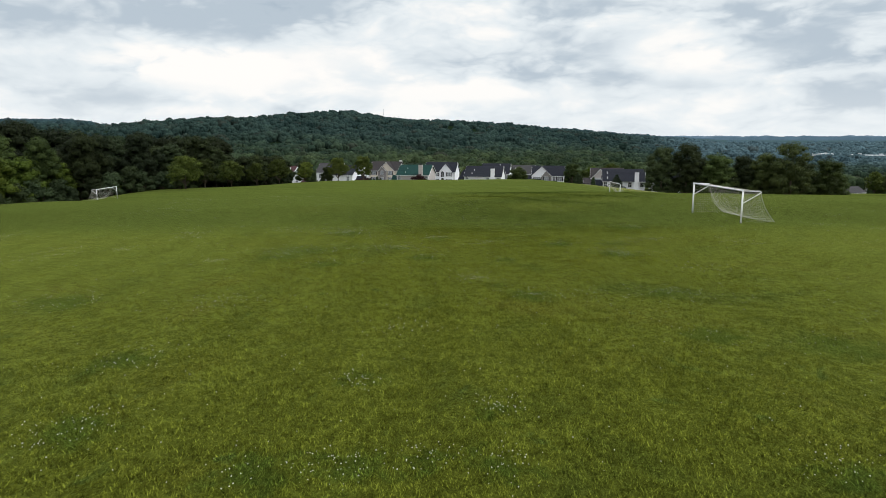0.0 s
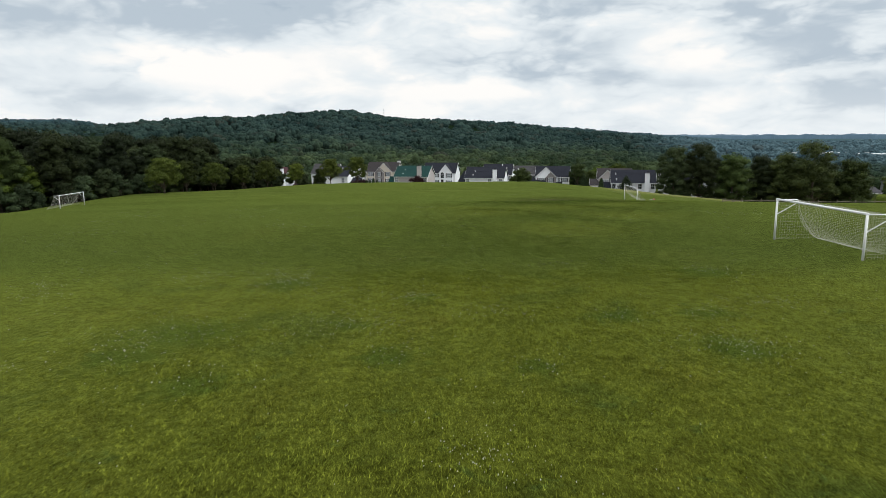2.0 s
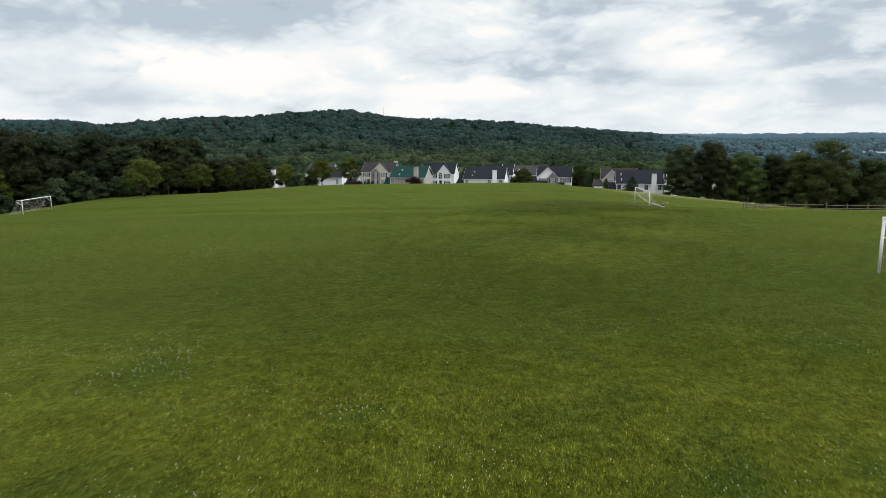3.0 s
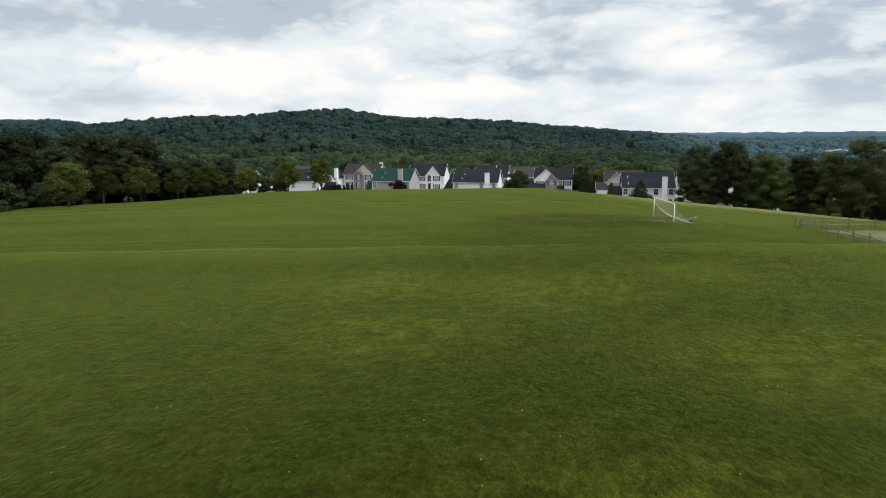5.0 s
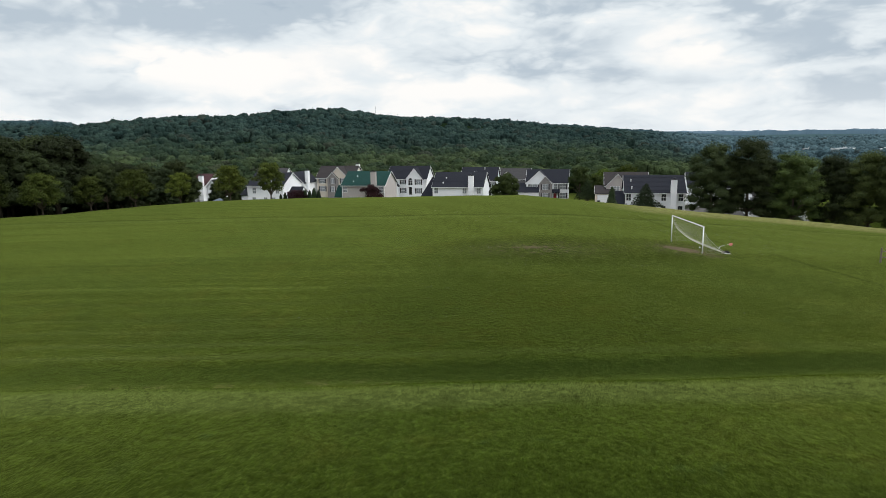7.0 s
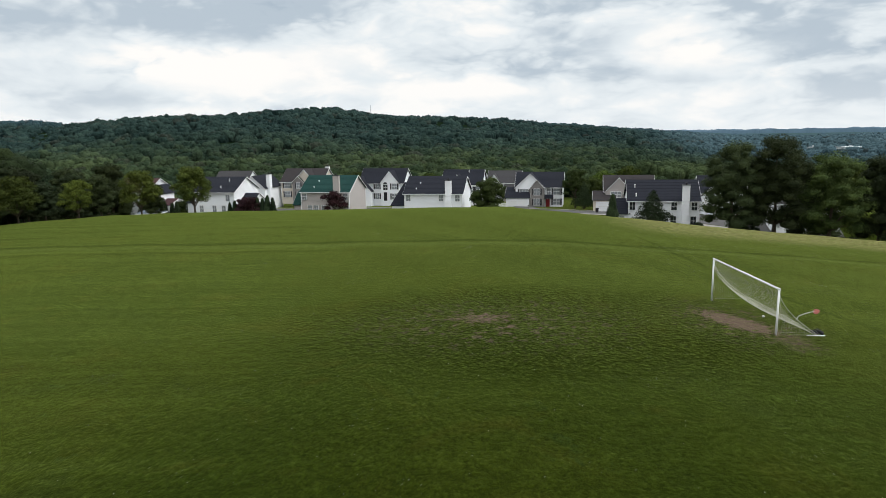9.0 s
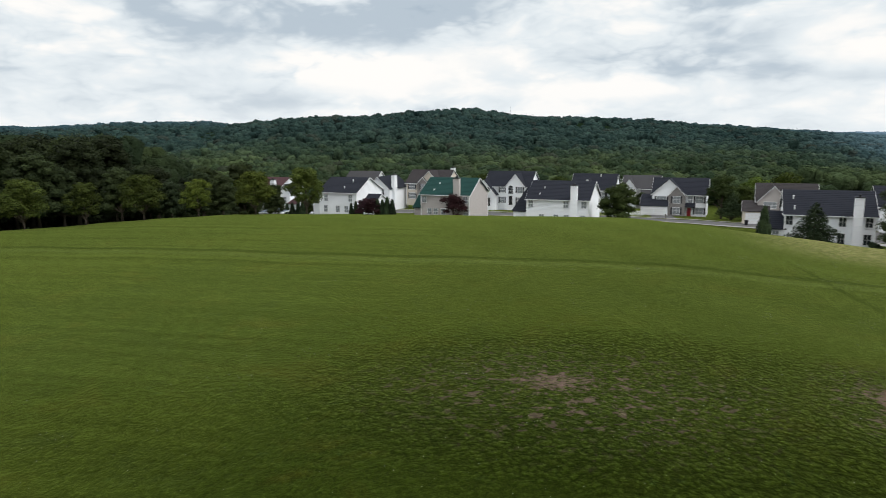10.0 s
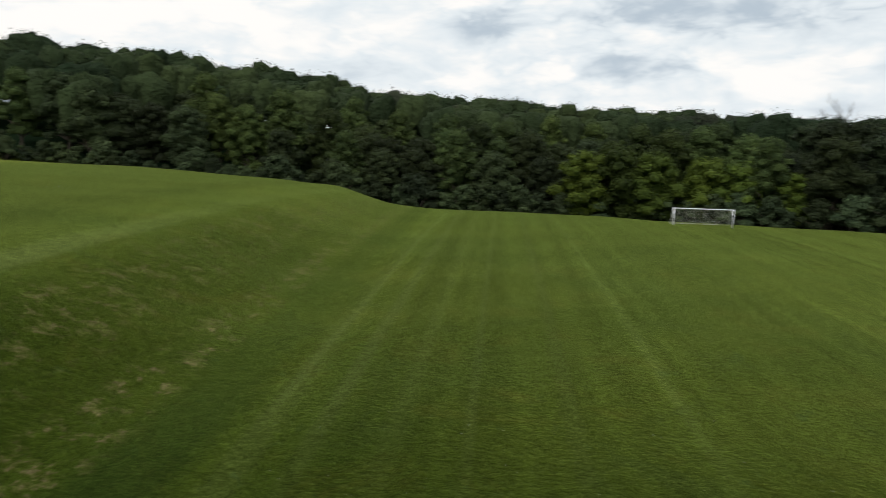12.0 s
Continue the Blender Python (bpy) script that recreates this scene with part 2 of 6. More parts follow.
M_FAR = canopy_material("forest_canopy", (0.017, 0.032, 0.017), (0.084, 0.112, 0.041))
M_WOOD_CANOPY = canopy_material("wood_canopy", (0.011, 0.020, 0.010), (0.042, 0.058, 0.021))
M_BARK = material("bark", (0.085, 0.068, 0.052), 0.9, vary=0.3, grain=0.25, bump=0.8, bump_scale=9)
M_WHITE = material("white_paint_metal", (0.80, 0.81, 0.82), 0.4, spec=0.4, vary=0.05, grain=0.03)
M_NET = material("net_cord", (0.47, 0.47, 0.40), 0.8, vary=0.05)
M_SIDING = material("white_siding", (0.81, 0.83, 0.86), 0.6, vary=0.05, grain=0.02, lap=0.26)
M_SIDING_BEIGE = material("beige_siding", (0.40, 0.370, 0.355), 0.65, vary=0.05, grain=0.02, lap=0.2)
M_SIDING_GREY = material("grey_siding", (0.52, 0.52, 0.53), 0.65, vary=0.05, grain=0.02, lap=0.2)
M_SIDING_CREAM = material("cream_siding", (0.62, 0.56, 0.48), 0.65, vary=0.05, grain=0.02, lap=0.2)
M_TRIM = material("white_trim", (0.82, 0.83, 0.84), 0.5, vary=0.03, grain=0.02)
M_STONE = material("stone_veneer", (0.23, 0.215, 0.21), 0.85, vary=0.3, grain=0.2, scale=2.0, bump=0.6, bump_scale=6, island=0.3)
M_ROOF_DARK = material("charcoal_shingle", (0.017, 0.019, 0.027), 0.9, vary=0.18, grain=0.25, spec=0.15, bump=0.3, bump_scale=8)
M_ROOF_GREEN = material("green_shingle", (0.011, 0.042, 0.038), 0.9, vary=0.15, grain=0.2, spec=0.15, bump=0.3, bump_scale=8)
M_ROOF_MAROON = material("maroon_shingle", (0.060, 0.030, 0.034), 0.9, vary=0.15, grain=0.2, spec=0.15, bump=0.3, bump_scale=8)
M_ROOF_BROWN = material("brown_shingle", (0.038, 0.034, 0.036), 0.9, vary=0.15, grain=0.2, spec=0.15, bump=0.3, bump_scale=8)
M_ROOF_GREY = material("grey_shingle", (0.052, 0.051, 0.055), 0.9, vary=0.15, grain=0.2, spec=0.15, bump=0.3, bump_scale=8)
M_SHUTTER = material("dark_shutter", (0.022, 0.024, 0.030), 0.5, vary=0.08)
M_GLASS = material("window_glass", (0.030, 0.036, 0.042), 0.08, spec=0.6, vary=0.1, grain=0.0)
M_BLIND = material("window_blinds", (0.24, 0.26, 0.28), 0.15, spec=0.5, vary=0.35, grain=0.05, scale=1.6)
M_RED = material("red_door_paint", (0.24, 0.016, 0.022), 0.45, vary=0.06)
M_BLACK = material("black_paint", (0.012, 0.012, 0.014), 0.5, vary=0.1)
M_ASPHALT = material("asphalt", (0.085, 0.083, 0.082), 0.9, vary=0.15, grain=0.1, bump=0.3, bump_scale=30)
M_CONCRETE = material("concrete", (0.27, 0.26, 0.24), 0.85, vary=0.1, grain=0.06)
M_WOOD = material("weathered_wood", (0.165, 0.142, 0.110), 0.85, vary=0.22, grain=0.15, bump=0.6, bump_scale=12)
M_PINK = material("pink_vinyl", (0.72, 0.27, 0.25), 0.5, vary=0.05)
M_SANDBAG = material("black_sandbag", (0.014, 0.014, 0.016), 0.7, vary=0.2, bump=0.5)
M_TARP = material("blue_grey_tarp", (0.075, 0.095, 0.125), 0.55, vary=0.2, bump=0.3, bump_scale=3)
M_PETAL = material("clover_petal", (0.50, 0.51, 0.40), 0.7, vary=0.1)
M_METAL = material("grey_sheet_metal", (0.50, 0.53, 0.56), 0.45, spec=0.5, vary=0.06)


# beds of clover in the upper field: x, y and size in metres
CLOVER = [
    (1.9, 5.4, 0.5), (3.8, 5.5, 0.45), (2.9, 5.6, 0.3), (-6.9, 14.4, 1.0), (-2.8, 9.5, 0.6), (-2.1, 6.4, 0.55), (-3.2, 22.2, 1.0), (-1.1, 20.4, 0.7), (5.5, 14.9, 0.7),
    (0.8, 5.3, 0.5), (1.7, 8.4, 0.35), (3.9, 7.3, 0.3), (8.9, 11.3, 0.7), (9.3, 15.4, 0.6), (11.2, 10.5, 0.9), (8.0, 5.2, 0.45), (-2.7, 23.9, 1.4), (-1.7, 30.1, 0.9),
    (2.8, 27.8, 0.5), (1.2, 24.9, 0.6), (2.4, 22.2, 0.7), (8.1, 25.4, 0.7), (10.5, 25.7, 0.7), (9.8, 22.5, 0.9), (5.3, 21.4, 0.5), (12.7, 31.2, 0.9),
]


def turf(n):
    """The sward's colour by place, and the relief's height: shared by the ground and the standing grass."""
    where = n.add("ShaderNodeTexCoord").outputs["Object"]
    x, y, _ = n.add("ShaderNodeSeparateXYZ", ins={0: where}).outputs
    flat = n.add("ShaderNodeCombineXYZ", ins={0: x, 1: y, 2: 0.0}).outputs[0]
    broad = n.noise(flat, 0.045, 4.0, 0.55, 0.6)
    patch = n.noise(flat, 0.23, 5.0, 0.62, 0.8)
    tuft = n.noise(flat, 1.5, 5.0, 0.68, 0.4)
    # the mower has laid the blades along its way
    laid = n.vmath("MULTIPLY", flat, (1.0, 0.60, 1.0))
    clump = n.noise(laid, 5.6, 4.0, 0.72, 0.3)
    blade = n.noise(laid, 30.0, 3.0, 0.8)
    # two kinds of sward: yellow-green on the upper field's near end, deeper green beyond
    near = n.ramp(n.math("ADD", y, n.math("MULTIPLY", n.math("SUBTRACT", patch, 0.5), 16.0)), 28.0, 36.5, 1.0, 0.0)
    band = n.math("MULTIPLY", n.ramp(y, 31.0, 37.0), n.ramp(y, 62.0, 42.0))
    lower = n.ramp(y, 100.0, 150.0)
    colour = n.mix(n.ramp(broad, 0.36, 0.66), (0.0345, 0.0570, 0.0070), (0.0510, 0.0720, 0.0080))
    colour = n.mix(n.math("MULTIPLY", lower, 0.6), colour, (0.0465, 0.0640, 0.0095))
    # the near end's colour is also lifted, painting in extra brightness
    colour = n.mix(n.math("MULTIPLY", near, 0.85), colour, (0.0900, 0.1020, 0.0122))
    colour = n.mix(n.math("MULTIPLY", band, 0.5), colour, (0.0500, 0.0700, 0.0106))
    colour = n.mix(n.math("MULTIPLY", n.ramp(patch, 0.52, 0.72), 0.34), colour, (0.1020, 0.0870, 0.0150))
    colour = n.mix(n.math("MULTIPLY", n.ramp(patch, 0.46, 0.32), 0.50), colour, (0.0304, 0.0486, 0.0099))
    # clover and weed: small darker, bluer clumps
    weed = n.math("MULTIPLY", n.ramp(n.noise(flat, 0.75, 4.0, 0.65, 1.2), 0.60, 0.70), n.ramp(tuft, 0.40, 0.55))
    colour = n.mix(n.math("MULTIPLY", weed, 0.65), colour, (0.034, 0.062, 0.0150))
    # dark beds of clover
    astray = n.vmath("ADD", flat, n.add("ShaderNodeVectorMath", operation="SCALE", ins={0: n.vmath("SUBTRACT", n.add("ShaderNodeTexNoise", ins={"Vector": flat, "Scale": 1.6, "Detail": 4.0, "Roughness": 0.7}).outputs[1], (0.5, 0.5, 0.5)), 3: 2.4}).outputs[0])
    bed = 0.0
    for cx, cy, r in CLOVER:
        bed = n.math("MAXIMUM", n.ramp(n.vmath("DISTANCE", astray, (cx, cy, 0.0)), r * 1.5, r * 0.35), bed)
    bed = n.math("MULTIPLY", bed, n.ramp(clump, 0.30, 0.60, 0.45, 1.0))
    # drier, yellower stretches before the brow
    dry = 0.0
    for cx, cy, r in ((4.8, 61.0, 4.0), (6.6, 54.0, 3.2), (11.0, 60.0, 4.5), (15.5, 52.0, 4.0), (10.0, 44.0, 4.0), (18.0, 64.0, 3.5)):
        dry = n.math("MAXIMUM", n.ramp(n.math("ADD", n.vmath("DISTANCE", astray, (cx, cy, 0.0)), n.math("MULTIPLY", n.math("SUBTRACT", patch, 0.5), 6.0)), r * 1.25, r * 0.2), dry)
    dry = n.math("MULTIPLY", dry, n.ramp(tuft, 0.35, 0.60, 0.35, 1.0))
    colour = n.mix(n.math("MULTIPLY", dry, 0.75), colour, (0.0960, 0.1030, 0.0125))
    # mowing lanes
    along = n.add("ShaderNodeCombineXYZ", ins={0: n.math("MULTIPLY", x, 0.012), 1: n.math("ADD", y, n.math("MULTIPLY", patch, 0.5)), 2: 3.0}).outputs[0]
    lane = n.math("MULTIPLY", n.math("SUBTRACT", n.noise(along, 0.75, 2.0, 0.6), 0.5), 5.0)
    lane2 = n.math("SINE", n.math("MULTIPLY", n.math("ADD", x, n.math("MULTIPLY", patch, 2.4)), 2.7))
    lanes = n.math("ADD", n.math("MULTIPLY", lane, n.math("MULTIPLY", n.ramp(y, 82, 87), n.ramp(y, 185, 160))), n.math("MULTIPLY", lane2, n.math("MULTIPLY", near, 0.22)))
    # edge lines: along the bank's brow and foot, and across the far end
    yb = n.math("SUBTRACT", y, n.math("MULTIPLY", n.math("SUBTRACT", x, 15.0), 0.02))
    yb = n.math("ADD", yb, n.math("MULTIPLY", n.math("SUBTRACT", tuft, 0.5), 0.8))

    def strip(v, at, half):
        return n.math("MULTIPLY", n.ramp(v, at - half, at - half * 0.3), n.ramp(v, at + half, at + half * 0.3))

    # brow: long pale grass plus its grazing brightness, put into the colour
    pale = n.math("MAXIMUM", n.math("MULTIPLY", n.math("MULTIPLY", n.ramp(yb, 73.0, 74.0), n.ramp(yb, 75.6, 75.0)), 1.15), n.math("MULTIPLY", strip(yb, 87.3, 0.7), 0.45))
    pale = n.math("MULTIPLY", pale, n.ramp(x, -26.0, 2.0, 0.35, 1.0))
    # foot: longer grass plus the bank's shade, put into the colour
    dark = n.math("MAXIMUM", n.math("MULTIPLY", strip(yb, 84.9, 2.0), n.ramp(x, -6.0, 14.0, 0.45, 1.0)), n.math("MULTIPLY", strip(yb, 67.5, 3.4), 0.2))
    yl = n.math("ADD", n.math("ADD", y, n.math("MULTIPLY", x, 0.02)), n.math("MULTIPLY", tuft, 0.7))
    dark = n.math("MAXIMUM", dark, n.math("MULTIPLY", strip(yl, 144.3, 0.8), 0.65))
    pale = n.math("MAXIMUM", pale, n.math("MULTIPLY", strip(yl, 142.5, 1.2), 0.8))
    track = n.math("ADD", n.math("ADD", n.math("MULTIPLY", y, 0.14), n.math("MULTIPLY", x, 5.4)), n.math("MULTIPLY", tuft, 1.0))
    onright = n.math("MULTIPLY", n.ramp(x, 36.0, 38.0), n.math("MULTIPLY", n.ramp(y, 84.0, 92.0), n.ramp(y, 154.0, 147.0)))
    dark = n.math("MAXIMUM", dark, n.math("MULTIPLY", n.math("MULTIPLY", strip(track, 232.0, 1.9), onright), 0.55))
    # long pale passes of the mower along the foot of the bank
    wave = n.math("ADD", y, n.math("MULTIPLY", n.math("SUBTRACT", n.noise(along, 0.5, 2.0, 0.5), 0.5), 0.8))
    for at, half, much in ((86.9, 0.28, 0.9), (88.7, 0.45, 0.75), (91.0, 0.5, 0.35), (93.4, 0.3, 0.55), (96.6, 0.45, 0.4), (100.5, 0.4, 0.4)):
        pale = n.math("MAXIMUM", pale, n.math("MULTIPLY", strip(wave, at, half), n.math("MULTIPLY", much, n.ramp(x, 14.0, 2.0))))
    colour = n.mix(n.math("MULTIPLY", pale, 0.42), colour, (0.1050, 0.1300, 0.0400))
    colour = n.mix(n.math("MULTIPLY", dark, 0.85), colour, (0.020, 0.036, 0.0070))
    k = n.math("ADD", 1.0, n.math("MULTIPLY", n.math("MULTIPLY", n.math("MULTIPLY", lanes, 0.30), n.ramp(x, 16.0, 0.0, 0.25, 1.0)), n.ramp(n.noise(flat, 0.11, 3.0, 0.6), 0.28, 0.55)))
    # brightness correction painted in by stretch: pale near end, dark before the brow, darker bank
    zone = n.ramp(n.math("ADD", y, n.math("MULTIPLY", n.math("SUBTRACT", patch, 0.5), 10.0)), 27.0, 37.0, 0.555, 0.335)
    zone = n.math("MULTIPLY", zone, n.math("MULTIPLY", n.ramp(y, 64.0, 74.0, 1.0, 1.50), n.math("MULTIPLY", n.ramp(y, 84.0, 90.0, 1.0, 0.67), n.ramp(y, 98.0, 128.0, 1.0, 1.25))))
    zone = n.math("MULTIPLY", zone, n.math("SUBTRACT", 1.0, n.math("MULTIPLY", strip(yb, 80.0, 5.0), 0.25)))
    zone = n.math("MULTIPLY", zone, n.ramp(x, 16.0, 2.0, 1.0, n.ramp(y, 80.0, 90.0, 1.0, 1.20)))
    k = n.math("MULTIPLY", k, n.ramp(tuft, 0.28, 0.72, 0.80, 1.18))
    k = n.math("MULTIPLY", k, n.math("ADD", 1.0, n.math("MULTIPLY", dry, 0.22)))
    coarse = n.ramp(y, 76.0, 84.0)
    k = n.math("MULTIPLY", k, n.ramp(clump, 0.32, 0.68, 0.73, 1.27))
    k = n.math("MULTIPLY", k, n.ramp(n.noise(laid, 13.0, 2.0, 0.6), 0.30, 0.70, 0.82, 1.18))
    k = n.math("MULTIPLY", k, n.ramp(blade, 0.25, 0.75, n.ramp(coarse, 0, 1, 0.42, 0.62, smooth=False), n.ramp(coarse, 0, 1, 1.58, 1.38, smooth=False), smooth=False))
    # separate tufts where the turf is coarser; shade in the gaps between them is painted in
    wob = n.vmath("ADD", flat, n.add("ShaderNodeVectorMath", operation="SCALE", ins={0: n.add("ShaderNodeTexNoise", ins={"Vector": flat, "Scale": 3.0, "Detail": 2.0}).outputs[1], 3: 0.35}).outputs[0])
    cell = n.add("ShaderNodeTexVoronoi", ins={"Vector": n.vmath("MULTIPLY", wob, (1.0, 0.75, 1.0)), "Scale": 5.2}).outputs[0]
    wx, wy = n.math("MULTIPLY", n.math("SUBTRACT", x, 24.0), 0.075), n.math("MULTIPLY", n.math("SUBTRACT", y, 115.2), 0.12)
    worn_near = n.ramp(n.math("ADD", n.math("MULTIPLY", wx, wx), n.math("MULTIPLY", wy, wy)), 1.6, 0.3)
    gaps = n.math("MULTIPLY", n.math("MAXIMUM", n.ramp(y, 80.0, 88.0), n.math("MULTIPLY", n.ramp(y, 60.0, 68.0), 0.6)), n.ramp(y, 170.0, 140.0))
    k = n.math("MULTIPLY", k, n.add("ShaderNodeMix", ins={0: gaps, 2: 1.0, 3: n.ramp(cell, 0.18, 0.66, 1.10, n.ramp(worn_near, 0, 1, 0.92, 0.46))}).outputs[0])
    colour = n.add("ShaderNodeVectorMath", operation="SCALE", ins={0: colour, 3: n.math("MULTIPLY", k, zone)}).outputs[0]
    k = n.math("MULTIPLY", k, n.math("SUBTRACT", 1.0, n.math("MULTIPLY", n.math("MAXIMUM", dark, n.math("MULTIPLY", bed, 0.7), clamp=True), 0.75)))
    k = n.math("MULTIPLY", k, n.math("ADD", 1.0, n.math("MULTIPLY", pale, 0.25)))
    colour = n.mix(n.math("MULTIPLY", bed, 0.74), colour, n.mix(n.ramp(blade, 0.3, 0.7), (0.010, 0.022, 0.0040), (0.034, 0.056, 0.009)))

    # bare soil: the goal mouth, the penalty spot, worn turf between, scuffs on the bank
    def worn(cx, cy, rx, ry, turn=0.0):
        c, s = math.cos(turn), math.sin(turn)
        u = n.math("ADD", n.math("MULTIPLY", n.math("SUBTRACT", x, cx), c / rx), n.math("MULTIPLY", n.math("SUBTRACT", y, cy), s / rx))
        v = n.math("ADD", n.math("MULTIPLY", n.math("SUBTRACT", x, cx), -s / ry), n.math("MULTIPLY", n.math("SUBTRACT", y, cy), c / ry))
        return n.math("SQRT", n.math("ADD", n.math("MULTIPLY", u, u), n.math("MULTIPLY", v, v)))

    rag = n.math("SUBTRACT", n.noise(flat, 2.6, 6.0, 0.75), 0.5)
    holes = n.noise(flat, 3.6, 5.0, 0.70)
    mouth = n.ramp(n.math("ADD", worn(33.5, 115.3, 1.0, 2.7, 0.28), n.math("MULTIPLY", rag, 4.6)), 1.15, 0.78)
    spot = n.ramp(n.math("ADD", worn(20.7, 115.9, 1.5, 1.15), n.math("MULTIPLY", rag, 6.5)), 0.95, 0.45)
    thin = n.ramp(n.math("ADD", worn(21.5, 115.2, 9.0, 6.5), rag), 1.1, 0.2)
    thin = n.math("MAXIMUM", thin, n.ramp(n.math("ADD", worn(33.5, 115.5, 4.0, 6.5), rag), 1.1, 0.4))
    mouth = n.math("MAXIMUM", mouth, n.math("MULTIPLY", n.ramp(n.math("ADD", worn(34.5, 111.5, 1.0, 1.7), n.math("MULTIPLY", rag, 5.0)), 1.0, 0.4), n.ramp(holes, 0.44, 0.58, 0.1, 0.75)))
    flecks = n.noise(flat, 1.7, 6.0, 0.66, 0.3)
    scuff = n.math("MULTIPLY", thin, n.math("MAXIMUM", n.ramp(holes, 0.585, 0.615), n.ramp(flecks, 0.565, 0.60)))
    bank = n.math("MULTIPLY", n.math("MAXIMUM", strip(yb, 82.7, 1.4), n.math("MULTIPLY", strip(yb, 78.2, 3.0), 0.7)), n.ramp(n.noise(flat, 0.9, 5.0, 0.7), 0.50, 0.64))
    straw = n.math("MULTIPLY", bank, n.ramp(x, 20.0, 8.0))
    soil = n.math("MAXIMUM", n.math("MAXIMUM", mouth, n.math("MULTIPLY", spot, n.ramp(holes, 0.40, 0.54, 0.30, 1.0))), n.math("MULTIPLY", scuff, 0.72))
    earth = n.mix(n.noise(flat, 1.3, 5.0, 0.65), (0.060, 0.037, 0.034), (0.125, 0.082, 0.074))
    colour = n.mix(n.math("MULTIPLY", n.math("MULTIPLY", thin, n.ramp(clump, 0.58, 0.40)), 0.55), colour, (0.013, 0.020, 0.007))
    colour = n.mix(soil, colour, earth)
    k = n.math("MULTIPLY", k, n.math("SUBTRACT", 1.0, n.math("MULTIPLY", soil, 0.85)))
    colour = n.mix(n.math("MULTIPLY", straw, n.ramp(clump, 0.30, 0.55, 0.15, 0.65)), colour, n.mix(n.ramp(holes, 0.5, 0.62), (0.082, 0.078, 0.026), (0.130, 0.092, 0.052)))
    xr, yr = n.math("ADD", x, n.math("MULTIPLY", rag, 5.0)), n.math("ADD", y, n.math("MULTIPLY", rag, 5.0))
    plot = n.math("MULTIPLY", n.math("MULTIPLY", n.ramp(xr, 47.0, 49.0), n.ramp(xr, 73.0, 66.0)), n.math("MULTIPLY", n.ramp(yr, 82.0, 88.0), n.ramp(yr, 107.4, 105.8)))
    gravel = n.mix(n.ramp(clump, 0.35, 0.65), (0.085, 0.078, 0.066), (0.170, 0.158, 0.140))
    colour = n.mix(n.math("MULTIPLY", plot, n.ramp(tuft, 0.62, 0.48)), colour, gravel)
    # dry cut edge where the field tips over toward the houses on the right
    rim = n.math("MULTIPLY", n.ramp(x, 36.0, 50.0), n.math("MULTIPLY", n.ramp(y, 152, 166), n.ramp(y, 192, 180)))
    colour = n.mix(n.math("MULTIPLY", rim, n.ramp(tuft, 0.42, 0.62, 0.15, 0.9)), colour, (0.210, 0.175, 0.095))
    height = n.math("ADD", n.math("MULTIPLY", blade, 0.5), n.math("ADD", n.math("MULTIPLY", tuft, 0.6), n.math("SUBTRACT", n.math("MULTIPLY", clump, 0.9), n.math("MULTIPLY", n.math("MULTIPLY", cell, n.math("MULTIPLY", gaps, n.ramp(worn_near, 0, 1, 0.35, 1.0))), 0.9))))
    return colour, height, tuft, k


SHEEN = {"Sheen Weight": 0.30, "Sheen Roughness": 0.30, "Sheen Tint": (0.765, 0.96, 0.22, 1.0)}


def ground_material():
    """Mown grass with clover and worn soil, and a near-black green floor under the trees (attribute 'woods')."""
    m = bpy.data.materials.new("field_grass")
    m.use_nodes = True
    n = Nodes(m.node_tree)
    colour, relief, tuft, lightness = turf(n)
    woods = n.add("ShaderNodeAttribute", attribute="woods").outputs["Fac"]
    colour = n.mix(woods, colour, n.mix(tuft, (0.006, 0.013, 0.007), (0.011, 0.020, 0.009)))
    where = n.add("ShaderNodeTexCoord").outputs["Object"]
    # distance haze, mixed into the far ground's colour as blue
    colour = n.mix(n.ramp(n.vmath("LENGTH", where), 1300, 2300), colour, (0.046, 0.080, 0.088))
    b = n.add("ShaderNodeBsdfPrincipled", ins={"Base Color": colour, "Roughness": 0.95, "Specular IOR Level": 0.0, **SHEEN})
    n.put(b, "Sheen Weight", n.math("MULTIPLY", n.math("SUBTRACT", 1.0, woods), n.ramp(lightness, 0.0, 2.2, 0.155, 0.505, smooth=False)))
    n.put(b, "Normal", n.add("ShaderNodeBump", ins={"Strength": 0.38, "Distance": 0.10, "Height": relief}).outputs[0])
    n.add("ShaderNodeOutputMaterial", ins={0: b.outputs[0]})
    return m


